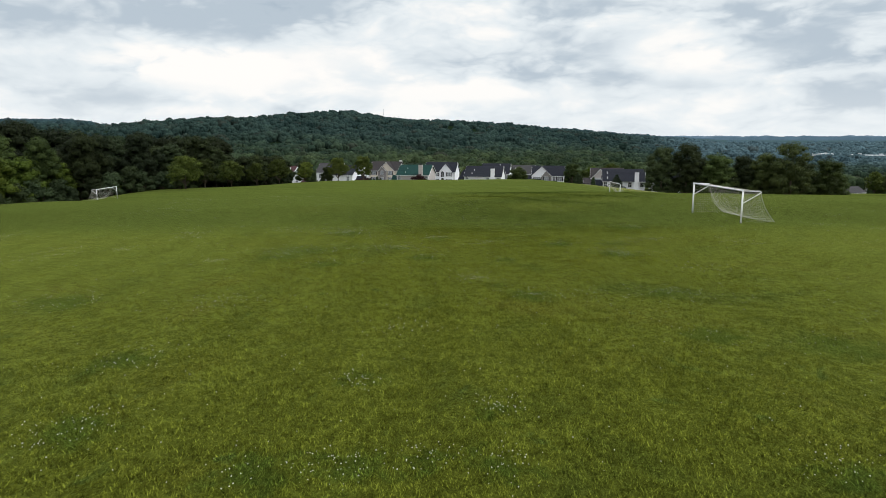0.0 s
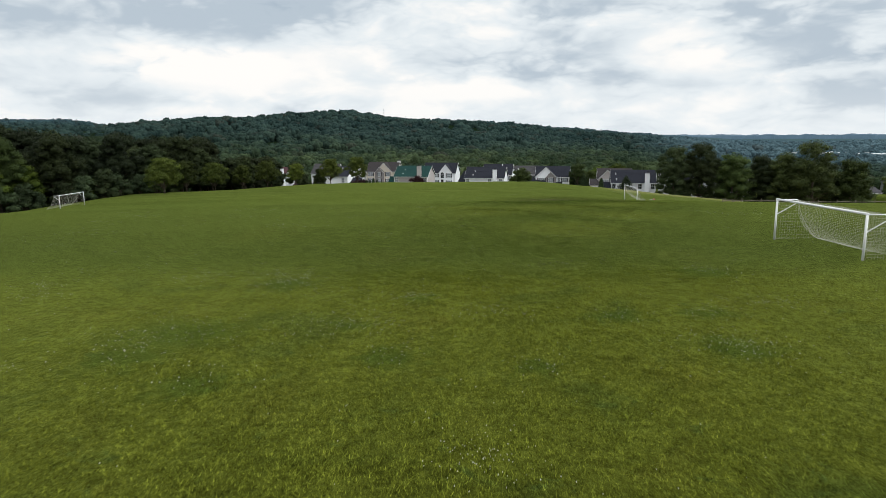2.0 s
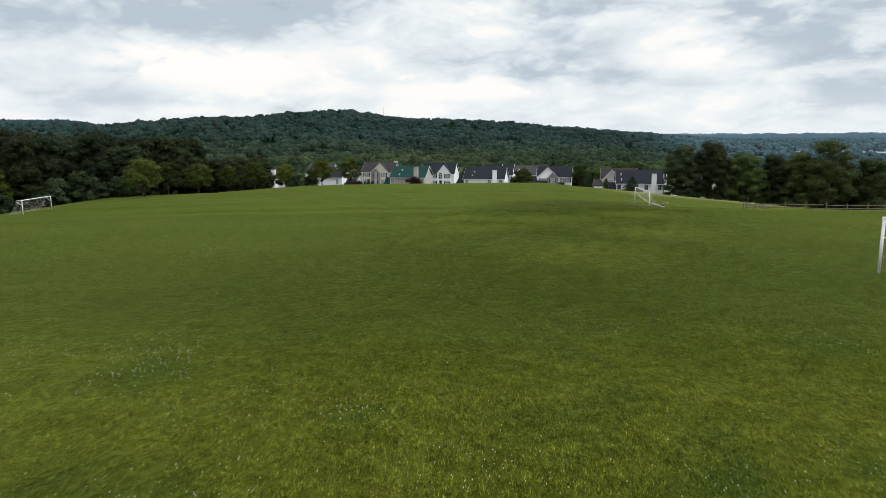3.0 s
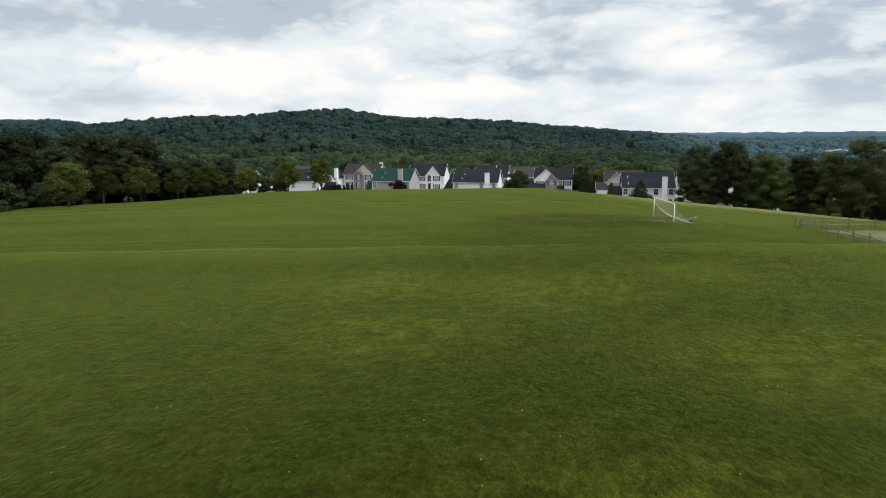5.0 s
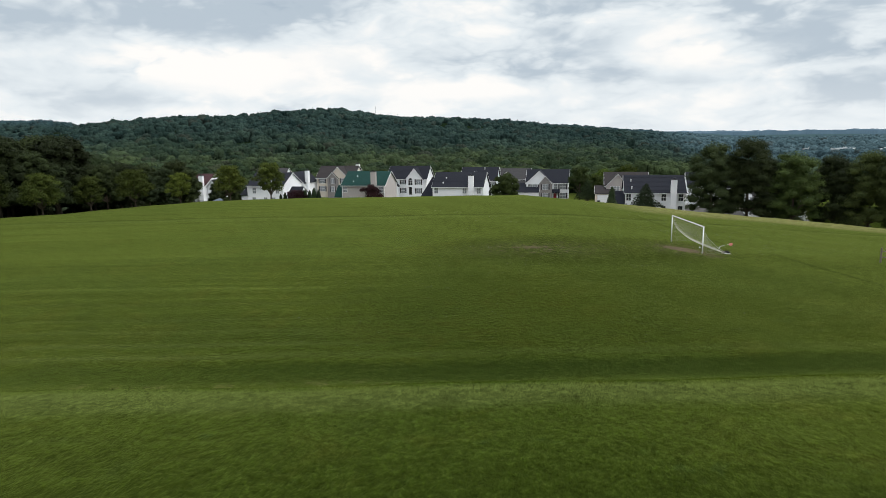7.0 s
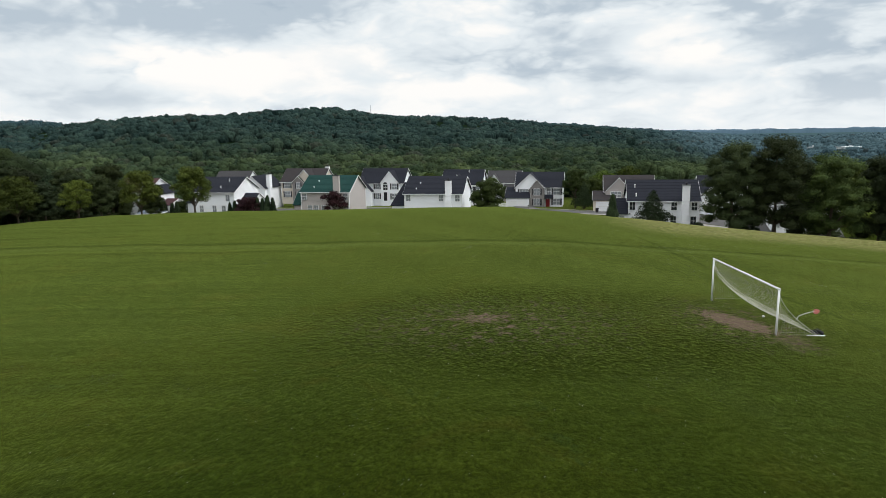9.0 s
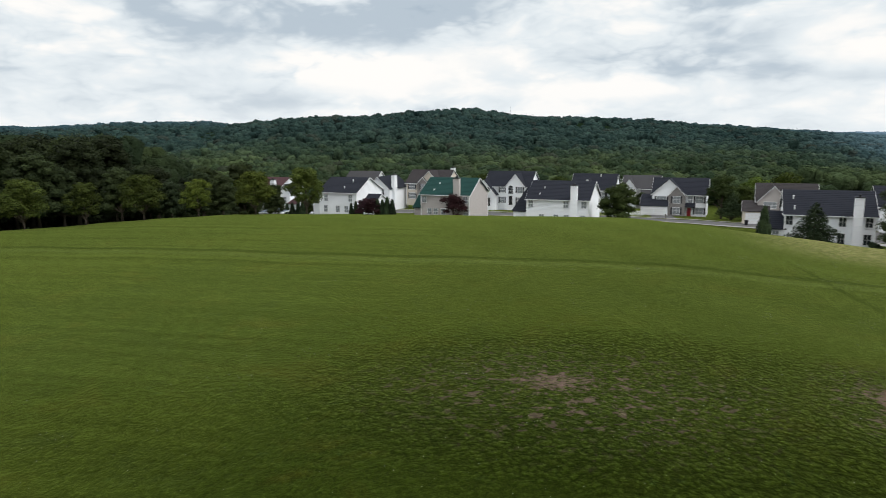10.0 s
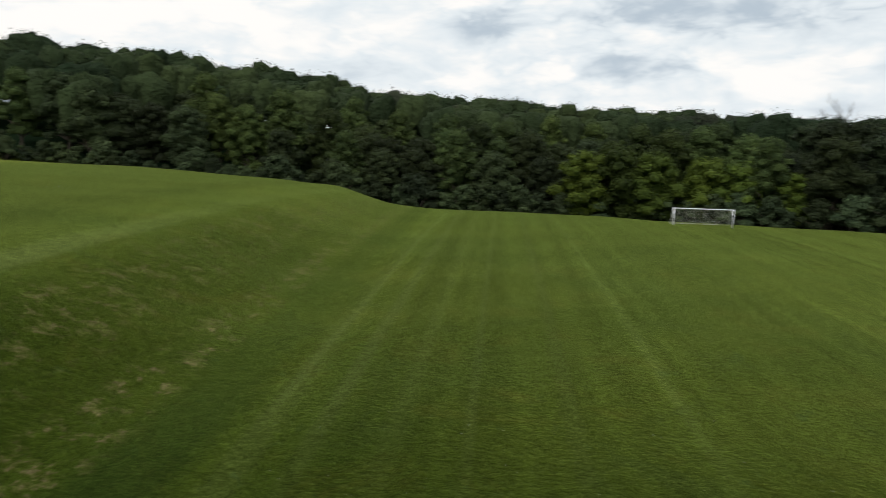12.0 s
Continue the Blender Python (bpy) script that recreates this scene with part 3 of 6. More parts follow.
def blade_material():
    """Standing grass: the sward's colour, each blade lighter or darker."""
    m = bpy.data.materials.new("grass_blades")
    m.use_nodes = True
    n = Nodes(m.node_tree)
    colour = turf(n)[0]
    one = n.add("ShaderNodeNewGeometry").outputs["Random Per Island"]
    colour = n.add("ShaderNodeVectorMath", operation="SCALE", ins={0: colour, 3: n.math("MULTIPLY", n.ramp(one, 0, 1, 0.65, 3.35, smooth=False), n.ramp(n.add("ShaderNodeAttribute", attribute="tone").outputs["Fac"], 0, 1, 0.95, 1.25, smooth=False))}).outputs[0]
    # fine blades scatter light much as the whole sward does: the shading normal leans toward the sky
    lean = n.vmath("NORMALIZE", n.vmath("ADD", n.vmath("MULTIPLY", n.add("ShaderNodeNewGeometry").outputs["Normal"], (0.35, 0.35, 0.35)), (0.0, 0.0, 1.0)))
    b = n.add("ShaderNodeBsdfPrincipled", ins={"Base Color": colour, "Roughness": 0.95, "Specular IOR Level": 0.0, "Normal": lean, **SHEEN})
    n.add("ShaderNodeOutputMaterial", ins={0: b.outputs[0]})
    return m


M_BLADE = blade_material()
M_GROUND = ground_material()

# ---- building helpers ----


class Build:
    """Collects faces for one mesh part."""

    def __init__(self):
        self.v, self.f = [], []

    def face(self, *points):
        k = len(self.v)
        self.v += [tuple(p) for p in points]
        self.f.append(tuple(range(k, k + len(points))))

    def box(self, x0, y0, z0, x1, y1, z1):
        k = len(self.v)
        self.v += [(x, y, z) for z in (z0, z1) for x, y in ((x0, y0), (x1, y0), (x1, y1), (x0, y1))]
        self.f += [tuple(k + i for i in q) for q in ((3, 2, 1, 0), (4, 5, 6, 7), (0, 1, 5, 4), (1, 2, 6, 5), (2, 3, 7, 6), (3, 0, 4, 7))]

    def prism(self, outline, d):
        """An outline pushed along the vector d."""
        k, m = len(self.v), len(outline)
        self.v += [tuple(p) for p in outline] + [tuple(Vector(p) + Vector(d)) for p in outline]
        self.f += [tuple(range(k + m - 1, k - 1, -1)), tuple(range(k + m, k + 2 * m))]
        self.f += [(k + i, k + (i + 1) % m, k + m + (i + 1) % m, k + m + i) for i in range(m)]

    def tube(self, points, radii, sides=8, caps=True):
        points = [Vector(p) for p in points]
        if isinstance(radii, (int, float)):
            radii = [radii] * len(points)
        k = len(self.v)
        side = None
        for i, (p, r) in enumerate(zip(points, radii)):
            d = (points[min(i + 1, len(points) - 1)] - points[max(i - 1, 0)]).normalized()
            if side is None:
                side = d.orthogonal().normalized()
            side = (side - d * side.dot(d)).normalized()
            up = d.cross(side)
            for j in range(sides):
                a = 2 * math.pi * j / sides
                self.v.append(tuple(p + (side * math.cos(a) + up * math.sin(a)) * r))
        for i in range(len(points) - 1):
            for j in range(sides):
                a, b = k + i * sides + j, k + i * sides + (j + 1) % sides
                self.f.append((a, b, b + sides, a + sides))
        if caps:
            self.f.append(tuple(range(k + sides - 1, k - 1, -1)))
            e = k + (len(points) - 1) * sides
            self.f.append(tuple(range(e, e + sides)))

    def mesh(self, name, mat, smooth=False):
        me = bpy.data.meshes.new(name)
        me.from_pydata(self.v, [], self.f)
        me.materials.append(mat)
        if smooth:
            me.polygons.foreach_set("use_smooth", [True] * len(me.polygons))
        me.update()
        return me


def part(name, build, mat, parent, label="", smooth=False):
    """One mesh part under its thing."""
    ob = new(name, build.mesh(name, mat, smooth))
    ob.parent = parent
    if label:
        tagged(ob, label=label)
    return ob


def mesh_from_arrays(name, verts, quads, mat):
    me = bpy.data.meshes.new(name)
    me.vertices.add(len(verts))
    me.vertices.foreach_set("co", np.asarray(verts, np.float32).ravel())
    q = np.asarray(quads, np.int32)
    me.loops.add(q.size)
    me.loops.foreach_set("vertex_index", q.ravel())
    me.polygons.add(len(q))
    me.polygons.foreach_set("loop_start", np.arange(0, q.size, q.shape[1], dtype=np.int32))
    me.materials.append(mat)
    me.update()
    return me

# ---- the land ----


def smooth01(v, a, b):
    t = np.clip((np.asarray(v, float) - a) / (b - a), 0, 1)
    return t * t * (3 - 2 * t)


PROFILE_Y = [-400, -60, 0, 15, 25, 35, 45, 55, 62, 67, 72, 75, 76.5, 79, 82, 84, 87, 94, 103, 112, 118, 128, 142, 160, 172, 180, 190, 200, 210, 220, 232, 250, 262, 300, 420]
PROFILE_Z = [4.0, 2.2, 1.15, 0.85, 0.50, 0.22, 0.16, -0.28, -0.72, -0.95, -1.33, -1.58, -2.1, -3.35, -4.6, -4.95, -5.05, -5.2, -5.17, -5.35, -5.65, -5.85, -6.1, -6.35,
             -6.65, -7.15, -8.4, -10.2, -12.2, -13.8, -14.7, -15.6, -16.1, -18, -24]


def rounded(table_x, table_y, v, reach):
    """Linear interpolation, softened over the given reach."""
    return sum(np.interp(v + o * reach, table_x, table_y) for o in (-1, -0.5, 0, 0.5, 1)) / 5


RIDGE_AZ = [-180, -70, -60, -49, -45, -41, -36, -30, -27.6, -26.4, -24, -21, -17, -13.5, -11, -8.5, -6, -3, 1, 3, 6.6, 10.4, 15, 19, 23, 40, 180]
RIDGE_EL = [0.4, 0.6, 0.5, 1.2, 1.05, 1.0, 1.25, 1.35, 1.05, 1.05, 1.25, 1.45, 1.62, 1.87, 2.02, 2.15, 1.74, 1.4, 1.33, 1.22, 0.92, 0.56, 0.2, -0.15, -0.35, -0.3, -0.3]
RIDGE_R = [1500, 1500, 1700, 1900, 1950, 1950, 1950, 1900, 1850, 1080, 1000, 920, 1050, 1250, 1350, 1480, 1520, 1550, 1600, 1600, 1600, 1600, 1700, 2000, 3600, 4400, 4400]
WEST_AZ = [-180, -128, -120, -113, -106, -101.5, -96, -90, -86, -80, -74, -66, -58]
WEST_Z = [9.5, 8.6, 8.0, 5.4, 3.0, -1.0, -1.8, -2.2, -4.0, -4.6, -5.0, -6.6, -8.5]


def height(x, y):
    x, y = np.asarray(x, float), np.asarray(y, float)
    skew = (0.02 * (x - 15) - 0.08 * np.maximum(0, -25 - x)) * smooth01(y, 130, 98) * smooth01(np.abs(x), 160, 90)
    z = rounded(PROFILE_Y, PROFILE_Z, y - skew, 0.9)
    gentle = rounded([66, 75, 79, 83, 87, 91, 96], [-0.9, -1.7, -2.75, -3.95, -4.8, -5.12, -5.2], y - skew, 2.5)
    wide = 0.3 * smooth01(x, 0, -40) * smooth01(y - skew, 67, 72) * smooth01(y - skew, 96, 90)
    z = z * (1 - wide) + gentle * wide
    z = z - 0.022 * np.clip(x - 22, 0, 40) * smooth01(y, 90, 106) * smooth01(y, 150, 128)
    z = z - (0.105 * np.maximum(0, x - 28) + 0.03 * np.maximum(0, x - 35) * smooth01(y, 172, 188)) * smooth01(y, 100, 165) * (1 - 0.85 * smooth01(y, 208, 236)) * smooth01(x, 260, 120)
    z = z - (0.00028 + 0.00017 * smooth01(y, 78, 66)) * np.minimum(np.maximum(0, -x), 110) ** 2 - 0.11 * np.clip(-66 - x, 0, 26)
    z = z - 0.05 * np.clip(-30 - x, 0, 60) * smooth01(y, 150, 175)
    z = z - 0.02 * np.clip(x - 22, 0, 60) * smooth01(y, 42, 66) * smooth01(y, 92, 78)
    # low swells of the turf
    z = z + 0.05 * np.sin(x * 0.21 + 1.3) * np.sin(y * 0.17) + 0.03 * np.sin(x * 0.63 + y * 0.4)
    # wooded rise west of the field
    dx, dy = x - 24.6, y - 94.0
    r, az = np.hypot(dx, dy), np.degrees(np.arctan2(dx, dy))
    k = smooth01(r, 118, 205) * smooth01(x, -74, -102) * smooth01(az, -50, -66)
    z = z * (1 - k) + (np.interp(az, WEST_AZ, WEST_Z) + 0.03 * np.clip(r - 205, 0, 120)) * k
    # valley and the wooded ridge beyond the houses
    dx, dy = x - 3.0, y
    r, az = np.hypot(dx, dy), np.degrees(np.arctan2(dx, dy))
    crest, el = np.interp(az, RIDGE_AZ, RIDGE_R), np.interp(az, RIDGE_AZ, RIDGE_EL)
    top = 5.0 + crest * np.tan(np.radians(el)) - 9.5
    valley = -19.0 - 9.0 * smooth01(az, 12, 30)
    up = np.clip((r - 430) / (crest - 430), 0, 1.35)
    hill = valley + (top - valley) * np.where(up < 1, smooth01(up, 0, 1.0) * 0.75 + 0.25 * up, 1 - 0.35 * (up - 1))
    hill = hill + 3.0 * np.sin(x * 0.021 + 1.0) * np.sin(y * 0.017) * smooth01(r, 400, 600) * smooth01(r, crest, crest * 0.75)
    out = smooth01(r, 285, 440)
    return z * (1 - out) + hill * out


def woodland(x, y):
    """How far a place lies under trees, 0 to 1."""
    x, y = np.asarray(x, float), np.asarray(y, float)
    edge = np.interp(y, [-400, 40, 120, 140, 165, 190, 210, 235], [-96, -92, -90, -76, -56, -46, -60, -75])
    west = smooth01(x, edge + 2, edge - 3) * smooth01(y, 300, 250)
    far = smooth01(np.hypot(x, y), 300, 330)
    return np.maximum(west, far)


def axis(core0, core1, step, far0, far1, grow=1.16):
    mid = list(np.arange(core0, core1 + 0.01, step))
    lo, hi, d = [core0], [core1], step
    while lo[-1] > far0 or hi[-1] < far1:
        d *= grow
        if lo[-1] > far0:
            lo.append(max(far0, lo[-1] - d))
        if hi[-1] < far1:
            hi.append(min(far1, hi[-1] + d))
    return np.array(lo[:0:-1] + mid + hi[1:])


def make_ground():
    xs, ys = axis(-95, 105, 1.25, -4900, 4900, 1.10), axis(-6, 240, 1.0, -2500, 4900, 1.10)
    gx, gy = np.meshgrid(xs, ys)
    gz = height(gx, gy)
    verts = np.stack([gx, gy, gz], -1).reshape(-1, 3)
    w = len(xs)
    i = (np.arange(len(ys) - 1)[:, None] * w + np.arange(w - 1)[None]).ravel()
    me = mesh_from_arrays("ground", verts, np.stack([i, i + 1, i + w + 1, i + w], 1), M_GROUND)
    me.polygons.foreach_set("use_smooth", [True] * len(me.polygons))
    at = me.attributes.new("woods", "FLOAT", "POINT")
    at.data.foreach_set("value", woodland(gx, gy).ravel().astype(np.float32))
    return tagged(new("ground", me), "sloping mown grass playing field with clover and worn soil patches", "ground", kind="structure")


make_ground()


def ground_z(x, y):
    return float(height(x, y))

# ---- the street ----
STREET_TURN = radians(-12.0)
SV = Vector((math.cos(STREET_TURN), math.sin(STREET_TURN), 0))     # along the street


def ribbon(name, points, width, mat, lift, label, category):
    """A strip that follows the land."""
    b = Build()
    pts = [Vector((x, y, 0)) for x, y in points]
    dense = []
    for p, q in zip(pts, pts[1:]):
        steps = max(1, int((q - p).length / 2.0))
        dense += [p.lerp(q, i / steps) for i in range(steps)]
    dense.append(pts[-1])
    cols = 4
    for i, p in enumerate(dense):
        d = (dense[min(i + 1, len(dense) - 1)] - dense[max(i - 1, 0)]).normalized()
        s = Vector((d.y, -d.x, 0))
        for j in range(cols + 1):
            q = p + s * width * (j / cols - 0.5)
            b.v.append((q.x, q.y, ground_z(q.x, q.y) + lift))
    for i in range(len(dense) - 1):
        for j in range(cols):
            k = i * (cols + 1) + j
            b.f.append((k, k + 1, k + cols + 2, k + cols + 1))
    ob = new(name, b.mesh(name, mat, True))
    return tagged(ob, label, category, kind="structure")


STREET = [(-75, 269), (-20, 258), (20, 249), (45, 240.5), (70, 231), (105, 221)]


def beside(points, off):
    out = []
    for i, (x, y) in enumerate(points):
        (xa, ya), (xb, yb) = points[max(i - 1, 0)], points[min(i + 1, len(points) - 1)]
        d = Vector((xb - xa, yb - ya)).normalized()
        out.append((x - d.y * off, y + d.x * off))
    return out


ribbon("road", STREET, 8.0, M_ASPHALT, 0.06, "grey asphalt street between two rows of houses", "road")
for side in (-1, 1):
    ribbon("pavement", beside(STREET, side * 5.2), 1.3, M_CONCRETE, 0.14, "pale concrete pavement along the street", "pavement")

# ---- houses ----


def window(parent, x, y, z, w, h, shutters=False, grid=2, face=-1, glass=None):
    """A sash window in a wall that runs along x; face -1 looks toward the field."""
    win = Build()
    o = face * 0.06
    y0, y1 = sorted((y, y + o))
    for a0, a1, c0, c1 in ((x - w / 2 - 0.07, x + w / 2 + 0.07, z - 0.09, z), (x - w / 2 - 0.07, x + w / 2 + 0.07, z + h, z + h + 0.09),
                           (x - w / 2 - 0.07, x - w / 2, z, z + h), (x + w / 2, x + w / 2 + 0.07, z, z + h)):
        win.box(a0, y0, c0, a1, y1, c1)
    rail = face * 0.045
    r0, r1 = sorted((y, y + rail))
    win.box(x - w / 2, r0, z + h / 2 - 0.035, x + w / 2, r1, z + h / 2 + 0.035)
    for i in range(1, grid):
        gx = x - w / 2 + w * i / grid
        win.box(gx - 0.02, r0, z, gx + 0.02, r1, z + h)
    fr = part("window", win, M_TRIM, parent)
    g = Build()
    p0, p1 = sorted((y, y + face * 0.02))
    g.box(x - w / 2, p0, z, x + w / 2, p1, z + h)
    part("pane", g, glass or M_BLIND, fr)
    if shutters:
        for sx in (x - w / 2 - 0.07 - 0.20, x + w / 2 + 0.07 + 0.20):
            s = Build()
            s.box(sx - 0.19, y0, z - 0.05, sx + 0.19, y1, z + h + 0.05)
            for i in range(7):
                zz = z + (i + 0.5) * h / 7
                s.box(sx - 0.14, y1 if face > 0 else y0 - 0.012, zz - 0.05, sx + 0.14, (y1 + 0.012) if face > 0 else y0, zz + 0.03)
            part("shutter", s, M_SHUTTER, parent)


def body(x0, y0, x1, y1, z0, eave, ridge, along="x"):
    """Walls with their gables, as one solid."""
    b = Build()
    if along == "x":
        m = (y0 + y1) / 2
        b.prism([(x0, y0, z0), (x0, y0, eave), (x0, m, ridge), (x0, y1, eave), (x0, y1, z0)], (x1 - x0, 0, 0))
    else:
        m = (x0 + x1) / 2
        b.prism([(x0, y0, z0), (x1, y0, z0), (x1, y0, eave), (m, y0, ridge), (x0, y0, eave)], (0, y1 - y0, 0))
    return b


def roof_slopes(x0, y0, x1, y1, eave, ridge, along="x", over=0.35, thick=0.16, courses=14):
    """Two slopes of stepped shingle courses with an underside, as one solid."""
    if along == "x":
        a0, a1, c0, c1 = x0 - over, x1 + over, y0, y1
    else:
        a0, a1, c0, c1 = y0 - over, y1 + over, x0, x1
    mid, half = (c0 + c1) / 2, (c1 - c0) / 2
    pitch, run = (ridge - eave) / half, half + over
    side = []
    for i in range(courses):
        d0, d1 = run * (1 - i / courses), run * (1 - (i + 1) / courses)
        side += [(d0, ridge - pitch * d0 + thick + 0.03), (d1, ridge - pitch * d1 + thick)]
    outline = [(-d, z) for d, z in side] + [(d, z) for d, z in side[::-1][1:]] + [(run, ridge - pitch * run + 0.02), (0, ridge + 0.02), (-run, ridge - pitch * run + 0.02)]
    b = Build()
    if along == "x":
        b.prism([(a0, mid + d, z) for d, z in outline], (a1 - a0, 0, 0))
    else:
        b.prism([(mid + d, a0, z) for d, z in outline], (0, a1 - a0, 0))
    return b


def fascia(top, along, at, a0, a1, eave, ridge, over=0.35):
    """The pale boards along a gable's two edges."""
    m, h = (a0 + a1) / 2, (a1 - a0) / 2
    pitch = (ridge - eave) / h
    for s in (-1, 1):
        pts = [(m + s * (h + over), eave - pitch * over - 0.03), (m + s * 0.004, ridge - 0.06), (m + s * 0.004, ridge + 0.11), (m + s * (h + over), eave - pitch * over + 0.11)]
        b = Build()
        if along == "y":
            b.prism([(at, a, z) for a, z in pts], (0.05, 0, 0))
        else:
            b.prism([(a, at, z) for a, z in pts], (0, 0.05, 0))
        part("fascia_board", b, M_TRIM, top)


def chimney(parent, x, y, w, d, z0, z1, mat):
    b = Build()
    b.box(x - w / 2, y - d / 2, z0, x + w / 2, y + d / 2, z1)
    c = part("chimney", b, mat, parent)
    cap = Build()
    cap.box(x - w / 2 - 0.08, y - d / 2 - 0.08, z1, x + w / 2 + 0.08, y + d / 2 + 0.08, z1 + 0.12)
    cap.tube([(x, y, z1 + 0.12), (x, y, z1 + 0.45)], 0.16, 8)
    cap.box(x - 0.22, y - 0.22, z1 + 0.45, x + 0.22, y + 0.22, z1 + 0.5)
    part("chimney_cap", cap, M_BLACK, c)


def vent_pipe(parent, x, y, z):
    b = Build()
    b.tube([(x, y, z - 0.25), (x, y, z + 0.4)], 0.09, 8)
    b.tube([(x, y, z + 0.38), (x, y, z + 0.5)], [0.16, 0.10], 8)
    part("roof_vent", b, M_TRIM, parent)


def house(name, x, y, w, d, base, eave, ridge, wall=None, roof=None, label="", along="x", turn=-12.0):
    """A gabled house: x, y its centre, base, eave and ridge as levels."""
    top = tagged(new(name), label, "house", group="houses along the street")
    top.matrix_world = pose(x, y, base, 0, 0, turn)
    e, r = eave - base, ridge - base
    part("wall", body(-w / 2, -d / 2, w / 2, d / 2, -1.2, e, r, along), wall or M_SIDING, top)
    part("roof", roof_slopes(-w / 2, -d / 2, w / 2, d / 2, e, r, along), roof or M_ROOF_DARK, top)
    if along == "x":
        fascia(top, "y", -w / 2 - 0.40, -d / 2, d / 2, e, r)
        fascia(top, "y", w / 2 + 0.36, -d / 2, d / 2, e, r)
        for s in (-1, 1):
            b = Build()
            g = e - (r - e) / (d / 2) * 0.35
            b.box(-w / 2 - 0.35, s * (d / 2 + 0.38) - 0.06, g - 0.02, w / 2 + 0.35, s * (d / 2 + 0.38) + 0.06, g + 0.12)
            part("gutter", b, M_TRIM, top)
    else:
        fascia(top, "x", -d / 2 - 0.40, -w / 2, w / 2, e, r)
        fascia(top, "x", d / 2 + 0.36, -w / 2, w / 2, e, r)
    for cx in (-w / 2, w / 2):
        for cy in (-d / 2, d / 2):
            b = Build()
            b.box(cx - 0.08, cy - 0.08, -1.0, cx + 0.08, cy + 0.08, e - 0.05)
            part("corner_board", b, M_TRIM, top)
    return top


def wing(top, x0, y0, x1, y1, eave, ridge, wall, roof, along="x", z0=-1.2, hip=0.0):
    """A lower part of a house, in the house's own frame; hip: how far its outer end leans in."""
    shell, cover = body(x0, y0, x1, y1, z0, eave, ridge, along), roof_slopes(x0, y0, x1, y1, eave, ridge, along, 0.28, 0.14, 9)
    if hip:
        for b in (shell, cover):
            b.v = [(x + hip * max(0, z - eave) / (ridge - eave) if x < (x0 + x1) / 2 else x, y, z) for x, y, z in b.v]
    part("wing", shell, wall, top)
    part("wing_roof", cover, roof, top)
    if hip:
        return
    if along == "x":
        fascia(top, "y", x0 - 0.32, y0, y1, eave, ridge, 0.28)
        fascia(top, "y", x1 + 0.29, y0, y1, eave, ridge, 0.28)
    else:
        fascia(top, "x", y0 - 0.33, x0, x1, eave, ridge, 0.28)


def garage_door(top, x0, x1, y, z1, mat=None):
    b = Build()
    for i in range(4):
        b.box(x0, y - 0.05, i * z1 / 4 + 0.015, x1, y, (i + 1) * z1 / 4 - 0.015)
        cells = max(2, int((x1 - x0) / 0.6))
        for j in range(cells):
            c0 = x0 + (x1 - x0) * (j + 0.15) / cells
            b.box(c0, y - 0.07, i * z1 / 4 + 0.1, c0 + (x1 - x0) * 0.7 / cells, y - 0.05, (i + 1) * z1 / 4 - 0.1)
    part("garage_door", b, mat or M_TRIM, top)


def front_door(top, x, y, z, mat, h=2.1):
    b = Build()
    b.box(x - 0.48, y - 0.06, z, x + 0.48, y, z + h)
    for px in (-0.22, 0.22):
        for pz, ph in ((0.15, 0.75), (1.05, 0.85)):
            b.box(x + px - 0.15, y - 0.08, z + pz, x + px + 0.15, y - 0.06, z + pz + ph)
    door = part("door", b, mat, top)
    f = Build()
    f.box(x - 0.62, y - 0.09, z, x - 0.48, y, z + h + 0.14)
    f.box(x + 0.48, y - 0.09, z, x + 0.62, y, z + h + 0.14)
    f.box(x - 0.48, y - 0.09, z + h, x + 0.48, y, z + h + 0.14)
    part("door_frame", f, M_TRIM, door)

# ---- the houses, near row (their backs to the field) ----
h = house("house", 17.75, 229.5, 12.7, 11.2, -14.6, -9.1, -5.85, M_SIDING, M_ROOF_DARK, "white-sided two-storey house with charcoal roof and white chimney")
for wx in (-5.5, 1.8, 5.4):
    window(h, wx, -5.63, 3.85, 0.95, 1.3)
for wx in (-3.2, -0.2, 1.9, 5.2):
    window(h, wx, -5.63, 1.0, 0.95, 1.4)
chimney(h, 3.5, -5.95, 1.3, 0.8, -1.0, 8.3, M_SIDING)
wing(h, -9.6, -4.4, -6.4, 4.6, 2.9, 7.4, M_SIDING, M_ROOF_DARK, hip=2.0)
vent_pipe(h, -3.4, -2.6, 7.25)
vent_pipe(h, -3.9, -4.5, 6.15)

h = house("house", -6.8, 236.3, 11.5, 11.5, -14.7, -8.9, -5.65, M_SIDING_BEIGE, M_ROOF_GREEN, "beige-sided house with dark green shingle roof and chimney")
for wx in (-5.0, 4.9):
    window(h, wx, -5.78, 4.0, 1.1, 1.4)
for wx in (-3.7, -2.2, -0.4, 5.0):
    window(h, wx, -5.78, 1.4, 1.0, 1.3)
chimney(h, 3.05, -6.1, 1.4, 0.8, -1.0, 9.4, M_SIDING_BEIGE)
wing(h, -8.8, -3.2, -5.8, 3.4, 2.6, 5.3, M_SIDING_BEIGE, M_ROOF_GREEN)
vent_pipe(h, -2.6, -2.4, 7.7)
vent_pipe(h, -3.0, -4.6, 6.4)

h = house("house", -34.2, 243.0, 10.4, 12.0, -14.8, -9.1, -6.0, M_SIDING, M_ROOF_DARK, "white house with steep charcoal roof beside purple shrubs")
for wx in (-3.2, 3.6):
    window(h, wx, -6.03, 3.6, 1.0, 1.5)
